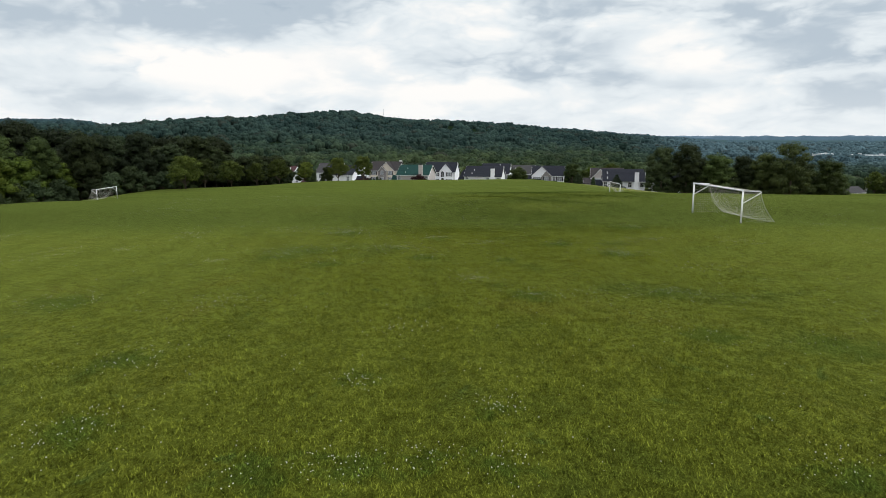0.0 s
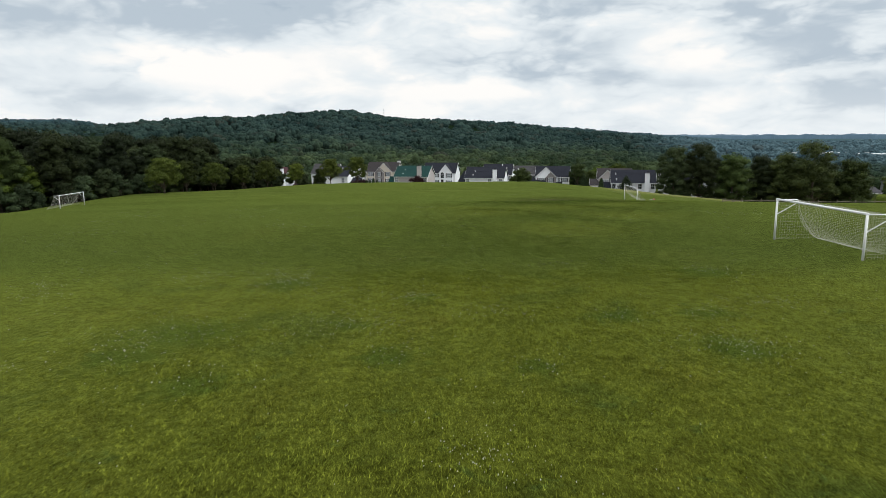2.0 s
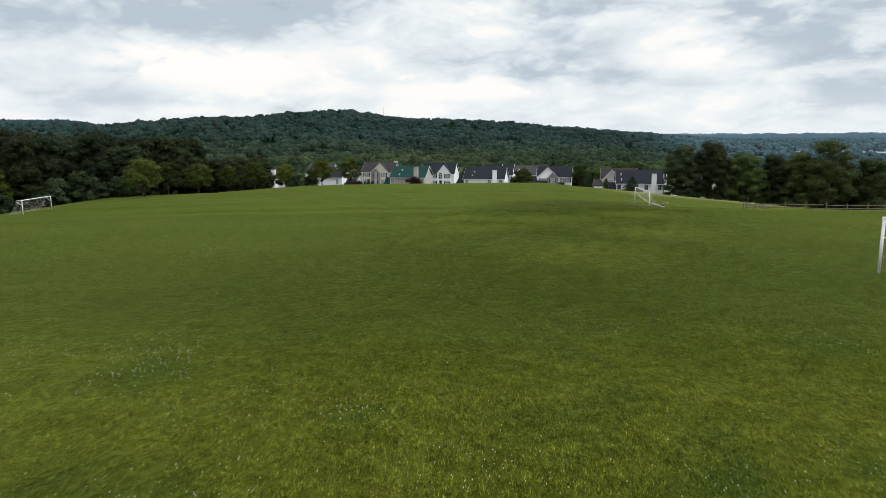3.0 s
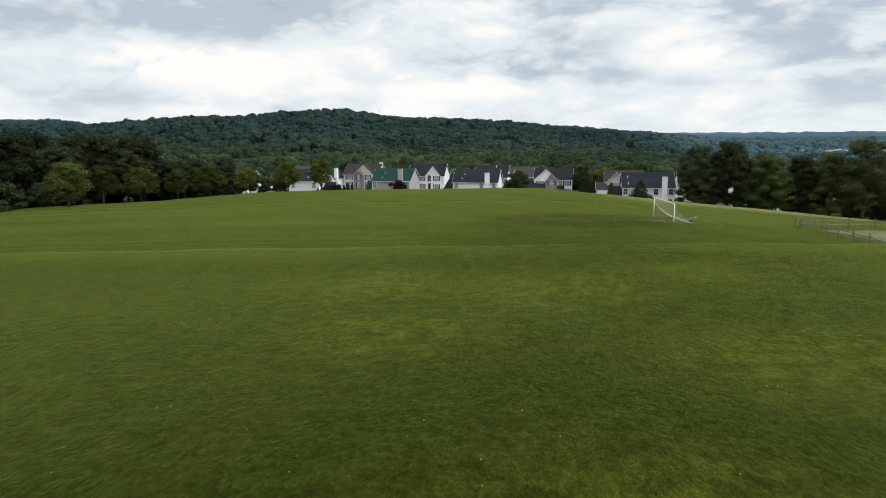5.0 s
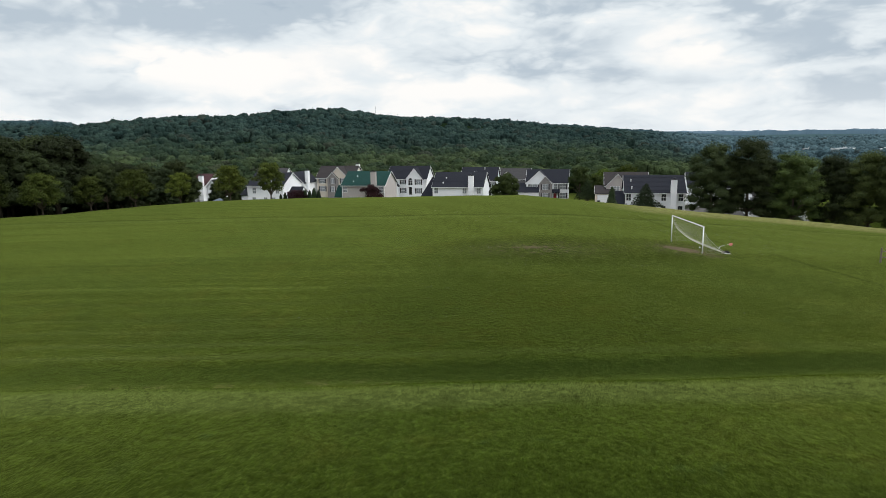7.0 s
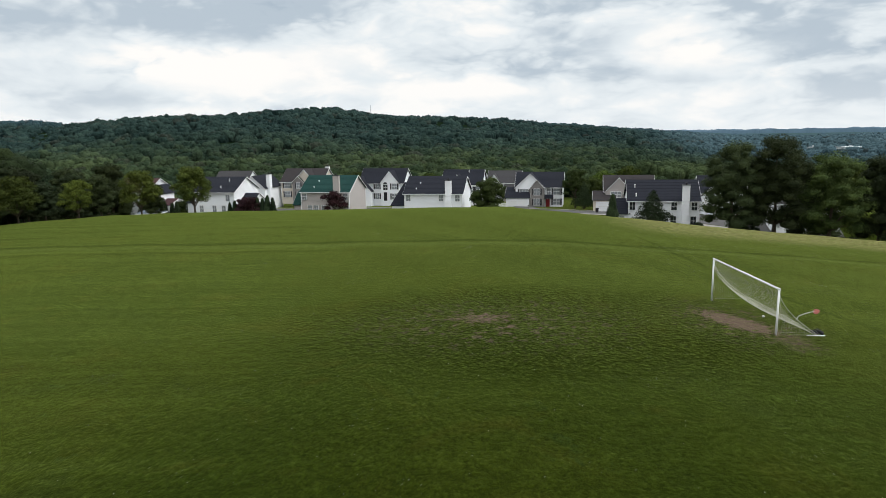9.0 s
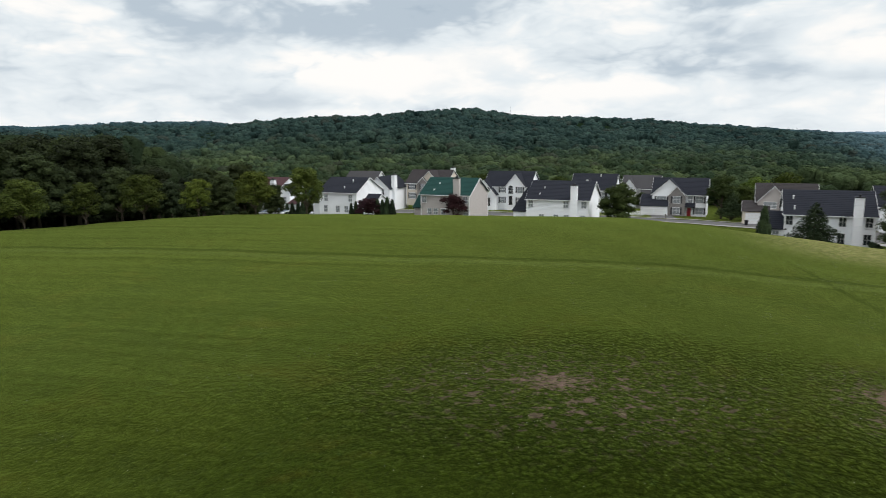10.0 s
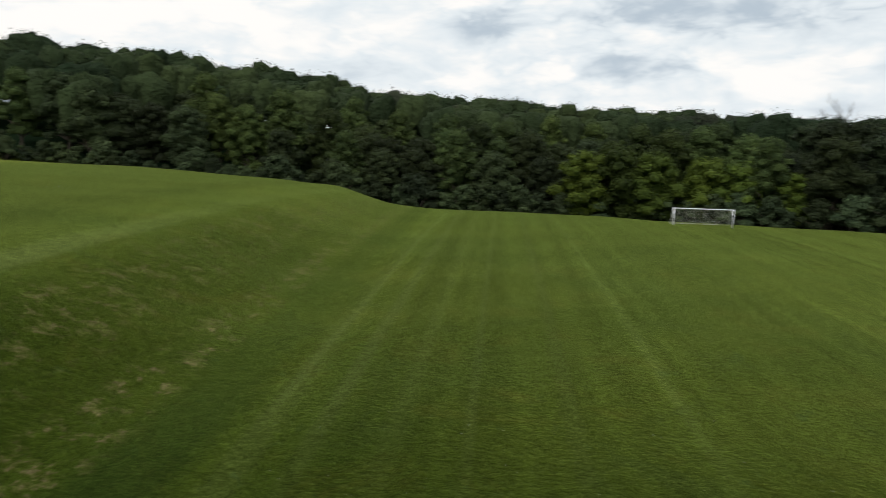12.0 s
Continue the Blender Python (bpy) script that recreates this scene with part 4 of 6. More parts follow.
for wx in (-3.4, 0.0, 2.4):
    window(h, wx, -6.03, 1.0, 1.0, 1.5)
wing(h, -8.0, -4.6, -4.8, 3.0, 3.0, 4.8, M_SIDING, M_ROOF_DARK)
wing(h, 4.8, -3.6, 8.6, 3.0, 2.9, 4.9, M_SIDING, M_ROOF_DARK, "x")
vent_pipe(h, 2.2, -2.2, 8.1)
vent_pipe(h, 1.2, -4.6, 6.6)

h = house("house", 62.4, 213.6, 13.0, 11.0, -15.3, -9.8, -6.3, M_SIDING, M_ROOF_DARK, "white-sided house with long charcoal roof below the field's edge")
for wx in (-5.8, 1.9, 5.6):
    window(h, wx, -5.53, 3.7, 1.0, 1.5, glass=M_GLASS)
for wx in (1.85, 5.5):
    window(h, wx, -5.53, 0.8, 1.0, 1.7, glass=M_GLASS)
chimney(h, 3.95, -5.85, 1.3, 0.8, -1.0, 8.5, M_SIDING)
wing(h, -9.2, -5.3, -6.4, 1.0, 3.0, 5.5, M_SIDING, M_ROOF_DARK)
window(h, -7.7, -5.33, 1.3, 0.9, 1.2)
vent_pipe(h, -5.2, -2.2, 7.9)
vent_pipe(h, -5.1, -4.6, 6.4)

h = house("house", -57.6, 250.0, 9.0, 11.0, -14.9, -9.4, -6.5, M_SIDING, M_ROOF_MAROON, "white house with dark maroon roof half hidden by trees")
for wx in (-2.6, 1.6):
    window(h, wx, -5.53, 3.4, 1.0, 1.4)
chimney(h, 3.9, -5.9, 1.3, 0.8, -1.0, 8.3, M_SIDING)
wing(h, 4.7, -4.4, 7.7, 1.0, 5.2, 7.0, M_SIDING, M_ROOF_DARK, "y")
window(h, 6.2, -4.43, 2.6, 0.9, 1.3)
wing(h, 8.4, -6.0, 11.0, 1.0, 2.4, 3.6, M_SIDING, M_ROOF_MAROON)

# ---- far row (their fronts to the street) ----
h = house("house", 45.6, 263.0, 12.4, 10.0, -16.6, -11.0, -7.4, M_SIDING, M_ROOF_DARK, "white house with stone-faced gable and red front door")
wing(h, -6.2, -5.7, 1.5, 0.0, 5.6, 9.15, M_SIDING, M_ROOF_DARK, "y")
wing(h, -2.4, -6.3, 1.5, -4.0, 5.3, 7.6, M_STONE, M_ROOF_DARK, "y")
wing(h, -8.6, -7.4, -2.5, -1.0, 3.0, 5.4, M_SIDING, M_ROOF_DARK)
garage_door(h, -8.3, -5.7, -7.43, 2.5)
garage_door(h, -5.4, -2.8, -7.43, 2.5)
window(h, -4.0, -5.73, 3.6, 2.3, 1.5, True, 3)
for wz in (0.9, 3.6):
    window(h, -0.45, -6.33, wz, 1.6, 1.6, True, 2)
    window(h, 4.7, -5.03, wz, 1.8, 1.6, True, 2)
window(h, 2.6, -5.03, 3.6, 1.0, 1.6)
front_door(h, 2.4, -5.03, 0.3, M_RED)
wing(h, 1.6, -6.0, 3.6, -4.9, 2.9, 3.5, M_TRIM, M_ROOF_DARK, "x", 2.7)

h = house("house", 2.4, 272.5, 12.8, 10.0, -15.2, -9.9, -6.2, M_SIDING, M_ROOF_DARK, "white house with tall entrance gable and arched window")
wing(h, 0.1, -6.0, 5.4, 0.0, 5.4, 8.6, M_SIDING, M_ROOF_DARK, "y")
wing(h, -9.1, -7.2, -2.5, 2.0, 3.2, 7.0, M_SIDING, M_ROOF_DARK, "y")
garage_door(h, -8.7, -6.7, -7.23, 2.3, M_BLACK)
garage_door(h, -6.0, -4.0, -7.23, 2.3, M_BLACK)
window(h, -5.0, -7.23, 4.0, 0.9, 1.1, True, 2)
for wz in (0.8, 3.6):
    window(h, -1.2, -5.03, wz, 1.2, 1.6, True, 2)
    window(h, 4.1, -6.03, wz, 1.5, 1.6, True, 2)
window(h, 1.5, -6.03, 3.4, 1.3, 1.5, False, 2, glass=M_GLASS)
arch = Build()
arch.prism([(1.5 + 0.72 * math.cos(a * math.pi / 10), -6.03, 4.93 + 0.72 * math.sin(a * math.pi / 10)) for a in range(11)], (0, -0.05, 0))
arch = part("arched_light", arch, M_TRIM, h)
lunette = Build()
lunette.prism([(1.5 + 0.60 * math.cos(a * math.pi / 10), -6.08, 5.0 + 0.60 * math.sin(a * math.pi / 10)) for a in range(11)], (0, -0.02, 0))
part("pane", lunette, M_GLASS, arch)
front_door(h, 1.5, -6.03, 0.4, M_BLACK, 2.4)

h = house("house", -20.9, 276.0, 12.6, 10.0, -14.6, -9.4, -6.0, M_SIDING_CREAM, M_ROOF_BROWN, "cream house with stone gable and brown shingle roof")
wing(h, -2.0, -5.8, 4.6, 0.0, 5.2, 8.6, M_SIDING_CREAM, M_ROOF_BROWN, "y")
wing(h, -2.2, -6.3, 1.4, -4.0, 5.0, 6.9, M_STONE, M_ROOF_BROWN, "y")
for wz in (0.8, 3.4):
    window(h, -4.4, -5.03, wz, 1.7, 1.6, True, 2)
    window(h, -0.4, -6.33, wz, 1.1, 1.6, True, 2)
    window(h, 3.0, -5.83, wz, 1.3, 1.6, True, 2)
front_door(h, 5.5, -5.03, 0.3, M_SHUTTER)
chimney(h, 5.4, 2.0, 1.2, 0.8, 5.0, 9.2, M_TRIM)

h = house("house", 24.9, 267.0, 11.0, 10.0, -16.0, -10.3, -6.6, M_SIDING, M_ROOF_DARK, "white house with charcoal roof across the street")
wing(h, -3.2, -5.8, 1.2, 0.0, 5.6, 8.4, M_SIDING, M_ROOF_DARK, "y")
for wz in (0.8, 3.6):
    for wx in (-4.2, 2.6, 4.6):
        window(h, wx, -5.03, wz, 1.1, 1.5, True, 2)
vent_pipe(h, 1.5, -1.0, 9.0)

h = house("house", 38.5, 289.0, 10.0, 9.5, -17.4, -11.7, -8.4, M_SIDING_GREY, M_ROOF_GREY, "grey-roofed house with pale gable behind the others")
wing(h, -4.8, -5.6, -1.0, 0.0, 5.6, 8.2, M_SIDING, M_ROOF_GREY, "y")
wing(h, 0.5, -7.6, 6.0, -2.0, 3.2, 5.4, M_SIDING_CREAM, M_ROOF_GREY)
for wx in (-2.9, 2.6):
    window(h, wx, -5.63 if wx < 0 else -4.78, 3.8, 1.2, 1.5, True, 2)

h = house("house", 65.0, 246.0, 11.5, 10.0, -15.6, -10.9, -7.5, M_SIDING_CREAM, M_ROOF_BROWN, "tan house with brown roof and brick-faced gable")
wing(h, -5.6, -5.9, 0.6, 0.0, 4.7, 7.9, M_SIDING_BEIGE, M_ROOF_BROWN, "y")
wing(h, -1.4, -6.4, 2.2, -4.0, 4.4, 6.4, M_STONE, M_ROOF_BROWN, "y")
wing(h, -8.4, -7.6, -3.4, -1.0, 2.8, 4.6, M_SIDING_CREAM, M_ROOF_BROWN)
garage_door(h, -7.9, -4.2, -7.63, 2.4)
window(h, -3.2, -5.93, 3.3, 2.4, 1.3, False, 3)
window(h, 0.3, -6.43, 2.9, 1.2, 1.6, False, 2)
window(h, 4.0, -5.03, 3.3, 1.4, 1.4)

h = house("house", -33.0, 270.0, 7.0, 11.0, -16.0, -10.4, -7.3, M_SIDING, M_ROOF_DARK, "white house whose gable faces the field, with tall chimney", "y")
window(h, 0.9, -5.53, 3.8, 0.9, 1.5, True, 2)
chimney(h, 3.9, -3.2, 1.0, 1.5, -1.0, 9.2, M_SIDING)

h = house("house", -47.0, 292.0, 11.0, 10.0, -17.0, -11.0, -7.2, M_SIDING, M_ROOF_GREY, "white-gabled house with grey roof behind the near row")
window(h, 3.2, -5.03, 3.5, 1.2, 1.5, True, 2)
window(h, -3.2, -5.03, 3.5, 1.2, 1.5, True, 2)

h = house("house", 84.5, 238.0, 10.0, 10.0, -16.6, -11.0, -7.4, M_SIDING, M_ROOF_DARK, "white house with front gable partly behind the tall trees")
wing(h, -4.6, -6.0, 0.6, 0.0, 5.2, 8.2, M_SIDING, M_ROOF_DARK, "y")
window(h, -2.0, -6.03, 3.4, 1.6, 1.5, True, 2)
window(h, 3.0, -5.03, 3.4, 1.4, 1.5, True, 2)
window(h, 3.0, -5.03, 0.8, 1.4, 1.5, True, 2)

h = house("house", 95.5, 222.0, 12.0, 9.0, -17.0, -11.9, -9.0, M_SIDING, M_ROOF_GREY, "white house behind the tree trunks")
for wx in (-4.4, 1.6, 4.4):
    window(h, wx, -4.53, 3.2, 1.0, 1.4, True, 2)
    window(h, wx, -4.53, 0.6, 1.0, 1.5, True, 2)
front_door(h, -1.2, -4.53, 0.2, M_BLACK)

# ---- roofs far down the slope on the right ----
h = house("house", 205.0, 322.0, 12.0, 9.0, -27.0, -23.6, -21.0, M_SIDING_GREY, M_ROOF_GREY, "grey house with slate-grey roof down the slope", turn=20.0)
window(h, 3.0, -4.53, 1.4, 1.2, 1.5)
window(h, -3.0, -4.53, 1.4, 1.2, 1.5)
h = house("house", 229.0, 340.0, 13.0, 9.5, -26.0, -22.2, -19.2, M_SIDING, M_ROOF_DARK, "white-gabled house with dark roof down the slope", turn=12.0)
window(h, 2.6, -4.78, 1.6, 1.2, 1.5)
window(h, -2.6, -4.78, 1.6, 1.2, 1.5)

# ---- trees ----


def lump():
    """A unit ball of quads."""
    v, f = [], []
    for axis_no in range(3):
        for s in (-1, 1):
            k = len(v)
            for i in range(4):
                for j in range(4):
                    p = [0.0, 0.0, 0.0]
                    p[axis_no], p[(axis_no + 1) % 3], p[(axis_no + 2) % 3] = s, (i / 1.5 - 1) * s, j / 1.5 - 1
                    v.append(Vector(p).normalized()[:])
            f += [(k + i * 4 + j, k + i * 4 + 4 + j, k + i * 4 + 5 + j, k + i * 4 + 1 + j) for i in range(3) for j in range(3)]
    return np.array(v), np.array(f)


def leaf_bodies(rng, centres, radii, share=0.80):
    """The dense inner foliage of each lobe, lumpy; returns vertices and quads."""
    v, f = lump()
    centres, radii = np.asarray(centres, float), np.asarray(radii, float)
    m = len(centres)
    a, b = rng.uniform(0, 6, (m, 1)), rng.uniform(0, 6, (m, 1))
    d = np.broadcast_to(v, (m, len(v), 3))
    grow = share * (1 + 0.16 * np.sin(d[..., 0] * 4.3 + a) * np.sin(d[..., 1] * 3.9 + b) + 0.10 * np.sin(d[..., 2] * 7.1 + b))
    p = centres[:, None] + d * radii[:, None] * grow[..., None]
    return p.reshape(-1, 3), (f[None] + (np.arange(m) * len(v))[:, None, None]).reshape(-1, 4)


def leaf_cloud(rng, centres, radii, count, size, lift=0.35):
    """Small folded leaf sprays on and in a set of lobes; returns vertices and quads."""
    centres, radii = np.asarray(centres, float), np.asarray(radii, float)
    weight = radii[:, 0] * radii[:, 2]
    pick = rng.choice(len(centres), count, p=weight / weight.sum())
    d = rng.normal(size=(count, 3))
    d /= np.linalg.norm(d, axis=1)[:, None]
    d[:, 2] = np.where(d[:, 2] < -0.35, -d[:, 2] * 0.6, d[:, 2])
    depth = 1 - 0.42 * rng.random(count) ** 1.6
    p = centres[pick] + d * radii[pick] * depth[:, None]
    p += rng.normal(size=p.shape) * size * 0.5
    nrm = d + rng.normal(size=d.shape) * 0.45 + np.array([0, 0, lift])
    nrm /= np.linalg.norm(nrm, axis=1)[:, None]
    a = np.cross(nrm, rng.normal(size=nrm.shape))
    a /= np.linalg.norm(a, axis=1)[:, None]
    b = np.cross(nrm, a)
    s = size * (0.6 + 0.8 * rng.random(count))[:, None]
    a, b = a * s, b * s * 0.62
    droop = nrm * s * 0.22
    verts = np.stack([p - a - droop, p - b * 0.9, p + a - droop, p + b * 0.9], 1).reshape(-1, 3)
    quads = np.arange(count * 4).reshape(-1, 4)
    return verts, quads


def tree_model(name, seed, tall, wide, bole, lobes, leaves, size, leaf_mat, stems=1, cone=False, slim=0.55, label="", category="tree", group="", body_share=0.0):
    """A tree at the origin: tapered trunk, limbs, and a crown of many small leaf sprays."""
    rng = np.random.default_rng(seed)
    top = tagged(new(name), label, category, group)
    wood = Build()
    centres, radii = [], []
    crown0 = bole
    for i in range(lobes):
        t = (i + 0.5) / lobes
        z = crown0 + (tall - crown0) * (0.10 + 0.80 * t)
        if cone:
            spread = wide * (1 - t) * (0.9 if slim < 2 else 0.35) + 0.08
            r = wide * (0.42 * (1 - t) + 0.10) if slim < 2 else wide * (0.75 * (1 - t) ** 0.5 + 0.12)
        else:
            spread = wide * (0.30 + 0.75 * math.sin(math.pi * min(1, 0.20 + 0.72 * t))) * 0.72
            r = wide * (0.15 + 0.22 * rng.random()) * (1.05 - 0.30 * t)
        a = i * 2.399 + rng.random() * 0.8
        q = spread * math.sqrt(rng.random() * 0.95 + 0.15)
        centres.append((math.cos(a) * q, math.sin(a) * q, z))
        radii.append((r, r, r * (slim if cone else 0.80)))
    if not cone:
        centres.append((0, 0, tall - wide * 0.42))
        radii.append((wide * 0.40, wide * 0.40, wide * 0.40))
        centres.append((0, 0, (tall + crown0) / 2))
        radii.append((wide * 0.46, wide * 0.46, (tall - crown0) * 0.36))
    for s in range(stems):
        a = s * 2.1
        off = Vector((math.cos(a), math.sin(a), 0)) * (0.25 if stems > 1 else 0)
        pts, rad = [], []
        base_r = max(0.09, tall * 0.020)
        for i in range(6):
            t = i / 5
            lean = off * (1 + 3 * t) + Vector((math.sin(seed + 3 * t), math.cos(2 * seed + 2 * t), 0)) * 0.12 * t * tall * 0.1
            pts.append((lean.x, lean.y, -0.4 + (tall * 0.82 + 0.4) * t))
            rad.append(base_r * (1 - 0.86 * t) + (base_r * 0.45 if i == 0 else 0))
        wood.tube(pts, rad, 7)
    for c, r in list(zip(centres, radii))[: 12]:
        z0 = max(bole * 0.7, tall * 0.16 if tall > 9 else 0.0, c[2] - r[0] * 1.3 - (0 if cone else wide * 0.35))
        k = Vector((0, 0, min(z0, tall * 0.7)))
        e = Vector(c)
        m = k.lerp(e, 0.5) + Vector((0, 0, 0.12 * wide))
        wood.tube([k, m, e], [tall * 0.008 + 0.02, tall * 0.005 + 0.015, 0.015], 5, False)
    part("trunk", wood, M_BARK, top, smooth=True)
    v, q = leaf_cloud(rng, centres, radii, leaves, size)
    if body_share:
        v2, q2 = leaf_bodies(rng, centres, radii, body_share)
        v, q = np.concatenate([v, v2]), np.concatenate([q, q2 + len(v)])
    crown = new("crown", mesh_from_arrays("crown", v, q, leaf_mat))
    crown.parent = top
    return top


def plant(model, spots, rng, vary=0.14, sink=0.1):
    """The first spot takes the model itself, the others copies of it; each turned and scaled a little."""
    made = []
    for i, spot in enumerate(spots):
        x, y = spot[:2]
        k = (spot[2] if len(spot) > 2 else 1.0) * (1 + vary * (2 * rng.random() - 1))
        m = pose(x, y, ground_z(x, y) - sink, 0, 0, rng.random() * 360)
        m = m @ Matrix.Diagonal((k * (1 + 0.1 * (rng.random() - 0.5)), k * (1 + 0.1 * (rng.random() - 0.5)), k, 1))
        if i == 0:
            model.matrix_world = m
            made.append(model)
        else:
            ob = copy_thing(model, m)
            ob.matrix_basis = m
            made.append(ob)
    return made


rng = random.Random(11)

# the row of young shade trees along the field's north-west edge
ROW = [(-57.3, 150.1, 8.1), (-56.1, 159.3, 7.2), (-51.0, 163.6, 7.0), (-46.1, 169.0, 6.3), (-41.8, 175.6, 7.0), (-35.3, 179.5, 6.0), (-26.5, 180.7, 7.0), (-19.9, 184.5, 7.5)]
row_a = tree_model("shade_tree", 3, 7.0, 3.8, 1.3, 34, 11000, 0.12, M_LEAF_YOUNG, label="young round-crowned shade tree with yellow-green leaves at the field edge", group="row of shade trees")
row_b = tree_model("shade_tree", 8, 7.0, 3.5, 1.3, 30, 10000, 0.12, M_LEAF_YOUNG, label="young shade tree with open yellow-green crown at the field edge", group="row of shade trees")
plant(row_a, [(x, y, tall / 7.0) for x, y, tall in ROW[0::2]], rng, 0.03)
plant(row_b, [(x, y, tall / 7.0) for x, y, tall in ROW[1::2]], rng, 0.03)

# tall trees beside the street on the right
big = tree_model("maple_tree", 21, 17.6, 6.2, 1.0, 54, 46000, 0.115, M_LEAF_MAPLE, body_share=0.5, label="tall dense dark green maple tree behind the field", group="tall trees by the street")
plant(big, [(70.0, 198.6, 0.99), (77.3, 197.5, 1.06), (93.0, 193.0, 0.97), (97.2, 188.2, 0.98), (88.0, 203.0, 0.90)], rng, 0.03)
lit = tree_model("linden_tree", 22, 14.5, 5.6, 1.2, 40, 30000, 0.115, M_LEAF, body_share=0.5, label="broad mid-green leafy tree among the tall trees", group="tall trees by the street")
plant(lit, [(85.0, 194.0, 1.12), (112.5, 184.0, 1.22), (121.0, 196.0, 1.0), (104.0, 190.0, 0.95)], rng, 0.03)
pine = tree_model("ragged_tree", 23, 17.8, 6.2, 1.8, 44, 28000, 0.12, M_LEAF_MAPLE, body_share=0.4, label="tall ragged dark green tree standing above its neighbours", group="tall trees by the street")
plant(pine, [(101.5, 183.0, 1.15), (109.0, 190.5, 0.95)], rng, 0.0)

# dark undergrowth below them
under = tree_model("understory_shrub", 24, 3.2, 2.2, 0.1, 14, 4000, 0.12, M_LEAF_DARK, body_share=0.6, label="dark bushy undergrowth below the tall trees", category="shrub", group="undergrowth by the street")
plant(under, [(66.5, 203.5), (73.0, 200.5), (76.0, 201.5), (81.5, 199.5), (84.0, 203.0), (90.5, 198.5), (94.5, 201.5), (99.5, 196.0), (103.5, 199.0), (108.0, 194.5), (113.0, 190.0), (117.5, 194.0), (123.0, 190.0)], rng, 0.25)

# the woods west of the field
wood_models = []
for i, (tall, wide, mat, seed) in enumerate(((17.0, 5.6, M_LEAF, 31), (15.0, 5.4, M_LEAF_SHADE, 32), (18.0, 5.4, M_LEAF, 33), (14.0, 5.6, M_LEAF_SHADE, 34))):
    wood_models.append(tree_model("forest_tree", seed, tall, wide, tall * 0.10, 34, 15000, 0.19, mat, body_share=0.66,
                                  label="tall deciduous forest tree in the dense wood beside the field", group="woods beside the field"))
fringe = tree_model("edge_tree", 41, 10.0, 4.6, 0.5, 30, 9000, 0.17, M_LEAF_BRIGHT, body_share=0.64, label="bright green low tree at the edge of the wood", group="woods beside the field")
scrub = tree_model("edge_shrub", 42, 4.2, 2.7, 0.1, 14, 4200, 0.14, M_LEAF_DARK, body_share=0.6, label="dark low shrub filling the edge of the wood", category="shrub", group="woods beside the field")
spots = [[] for _ in wood_models]
rw = random.Random(5)
placed, deep_spots = [], []


def wood_height(x, y):
    """How tall the wood stands: in the north-west the tops keep level while the ground falls away."""
    if y < 150:
        return 17.0
    bearing = math.degrees(math.atan2(x - 10.4, y - 49.3)) + 1.6 * math.sin(0.21 * x) * math.sin(0.17 * y)
    level = float(np.interp(math.degrees(math.atan2(x - 24, y - 94)), [-74, -66, -60, -55, -50, -44], [11.5, 10, 8, 6.4, 5.2, 4.6]))
    return min(27.0, max(11.0, level - 11.0 * float(smooth01(bearing, -28.5, -24.0)) - ground_z(x, y)))


for _ in range(9000):
    x, y = rw.uniform(-290, -44), rw.uniform(-160, 262)
    if float(woodland(x, y)) < 0.9:
        continue
    deep = math.hypot(x - 24.6, y - 94)
    gap = 5.8 if deep < 150 else 7.0
    if deep > (265 if y > 60 else 330) or any((x - a) ** 2 + (y - b) ** 2 < gap * gap for a, b in placed):
        continue
    placed.append((x, y))
    if deep < 158:
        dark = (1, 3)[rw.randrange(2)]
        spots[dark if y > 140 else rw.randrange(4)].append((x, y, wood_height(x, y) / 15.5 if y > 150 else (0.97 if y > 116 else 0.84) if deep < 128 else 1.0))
    else:
        deep_spots.append((x, y))
deep_spots += [(-100.5, 2.5), (-103.0, 9.0), (-108.0, -6.0), (-97.5, 12.5)]
for i, spot in enumerate([(-38, 191, 0.52), (-45, 196, 0.60), (-52, 191, 0.64), (-59, 199, 0.66), (-33, 200, 0.46), (-48, 207, 0.58), (-60, 211, 0.64), (-67, 221, 0.68), (-41, 215, 0.5), (-56, 222, 0.66),
                          (-57, 232, 1.12), (-63, 226, 0.95), (-68, 237, 0.9), (-73, 230, 0.95), (-61, 241, 0.8), (-49, 180, 0.6), (-56, 176, 0.64), (-62, 168, 0.66), (-43, 184, 0.5), (-69, 186, 0.68)]):
    spots[1 if i % 3 else 3].append(spot)
for model, some in zip(wood_models, spots):
    plant(model, some, rw, 0.10)
plant(fringe, [(-90, 108, 1.3), (-90, 114, 1.4), (-88.5, 120, 1.25), (-86.5, 127, 1.2), (-83.5, 133, 1.08), (-80.5, 139, 0.9), (-73, 150, 0.5), (-65, 158, 0.45)], rw, 0.08)
hem = []
for k in range(66):
    y = -42 + k * 3.1
    edge = float(np.interp(y, [-400, 40, 120, 140, 165, 190], [-96, -92, -90, -76, -56, -46]))
    hem.append((edge + 1.5 + rw.uniform(-1.2, 0.6), y + rw.uniform(-1, 1), rw.uniform(0.7, 1.65)))
plant(scrub, hem, rw, 0.1)


# gardens
yew = tree_model("arborvitae", 51, 3.9, 0.66, 0.1, 26, 4500, 0.06, M_NEEDLE, cone=True, slim=2.0, body_share=0.8, label="narrow dark green arborvitae in a garden", category="shrub", group="arborvitae hedge")
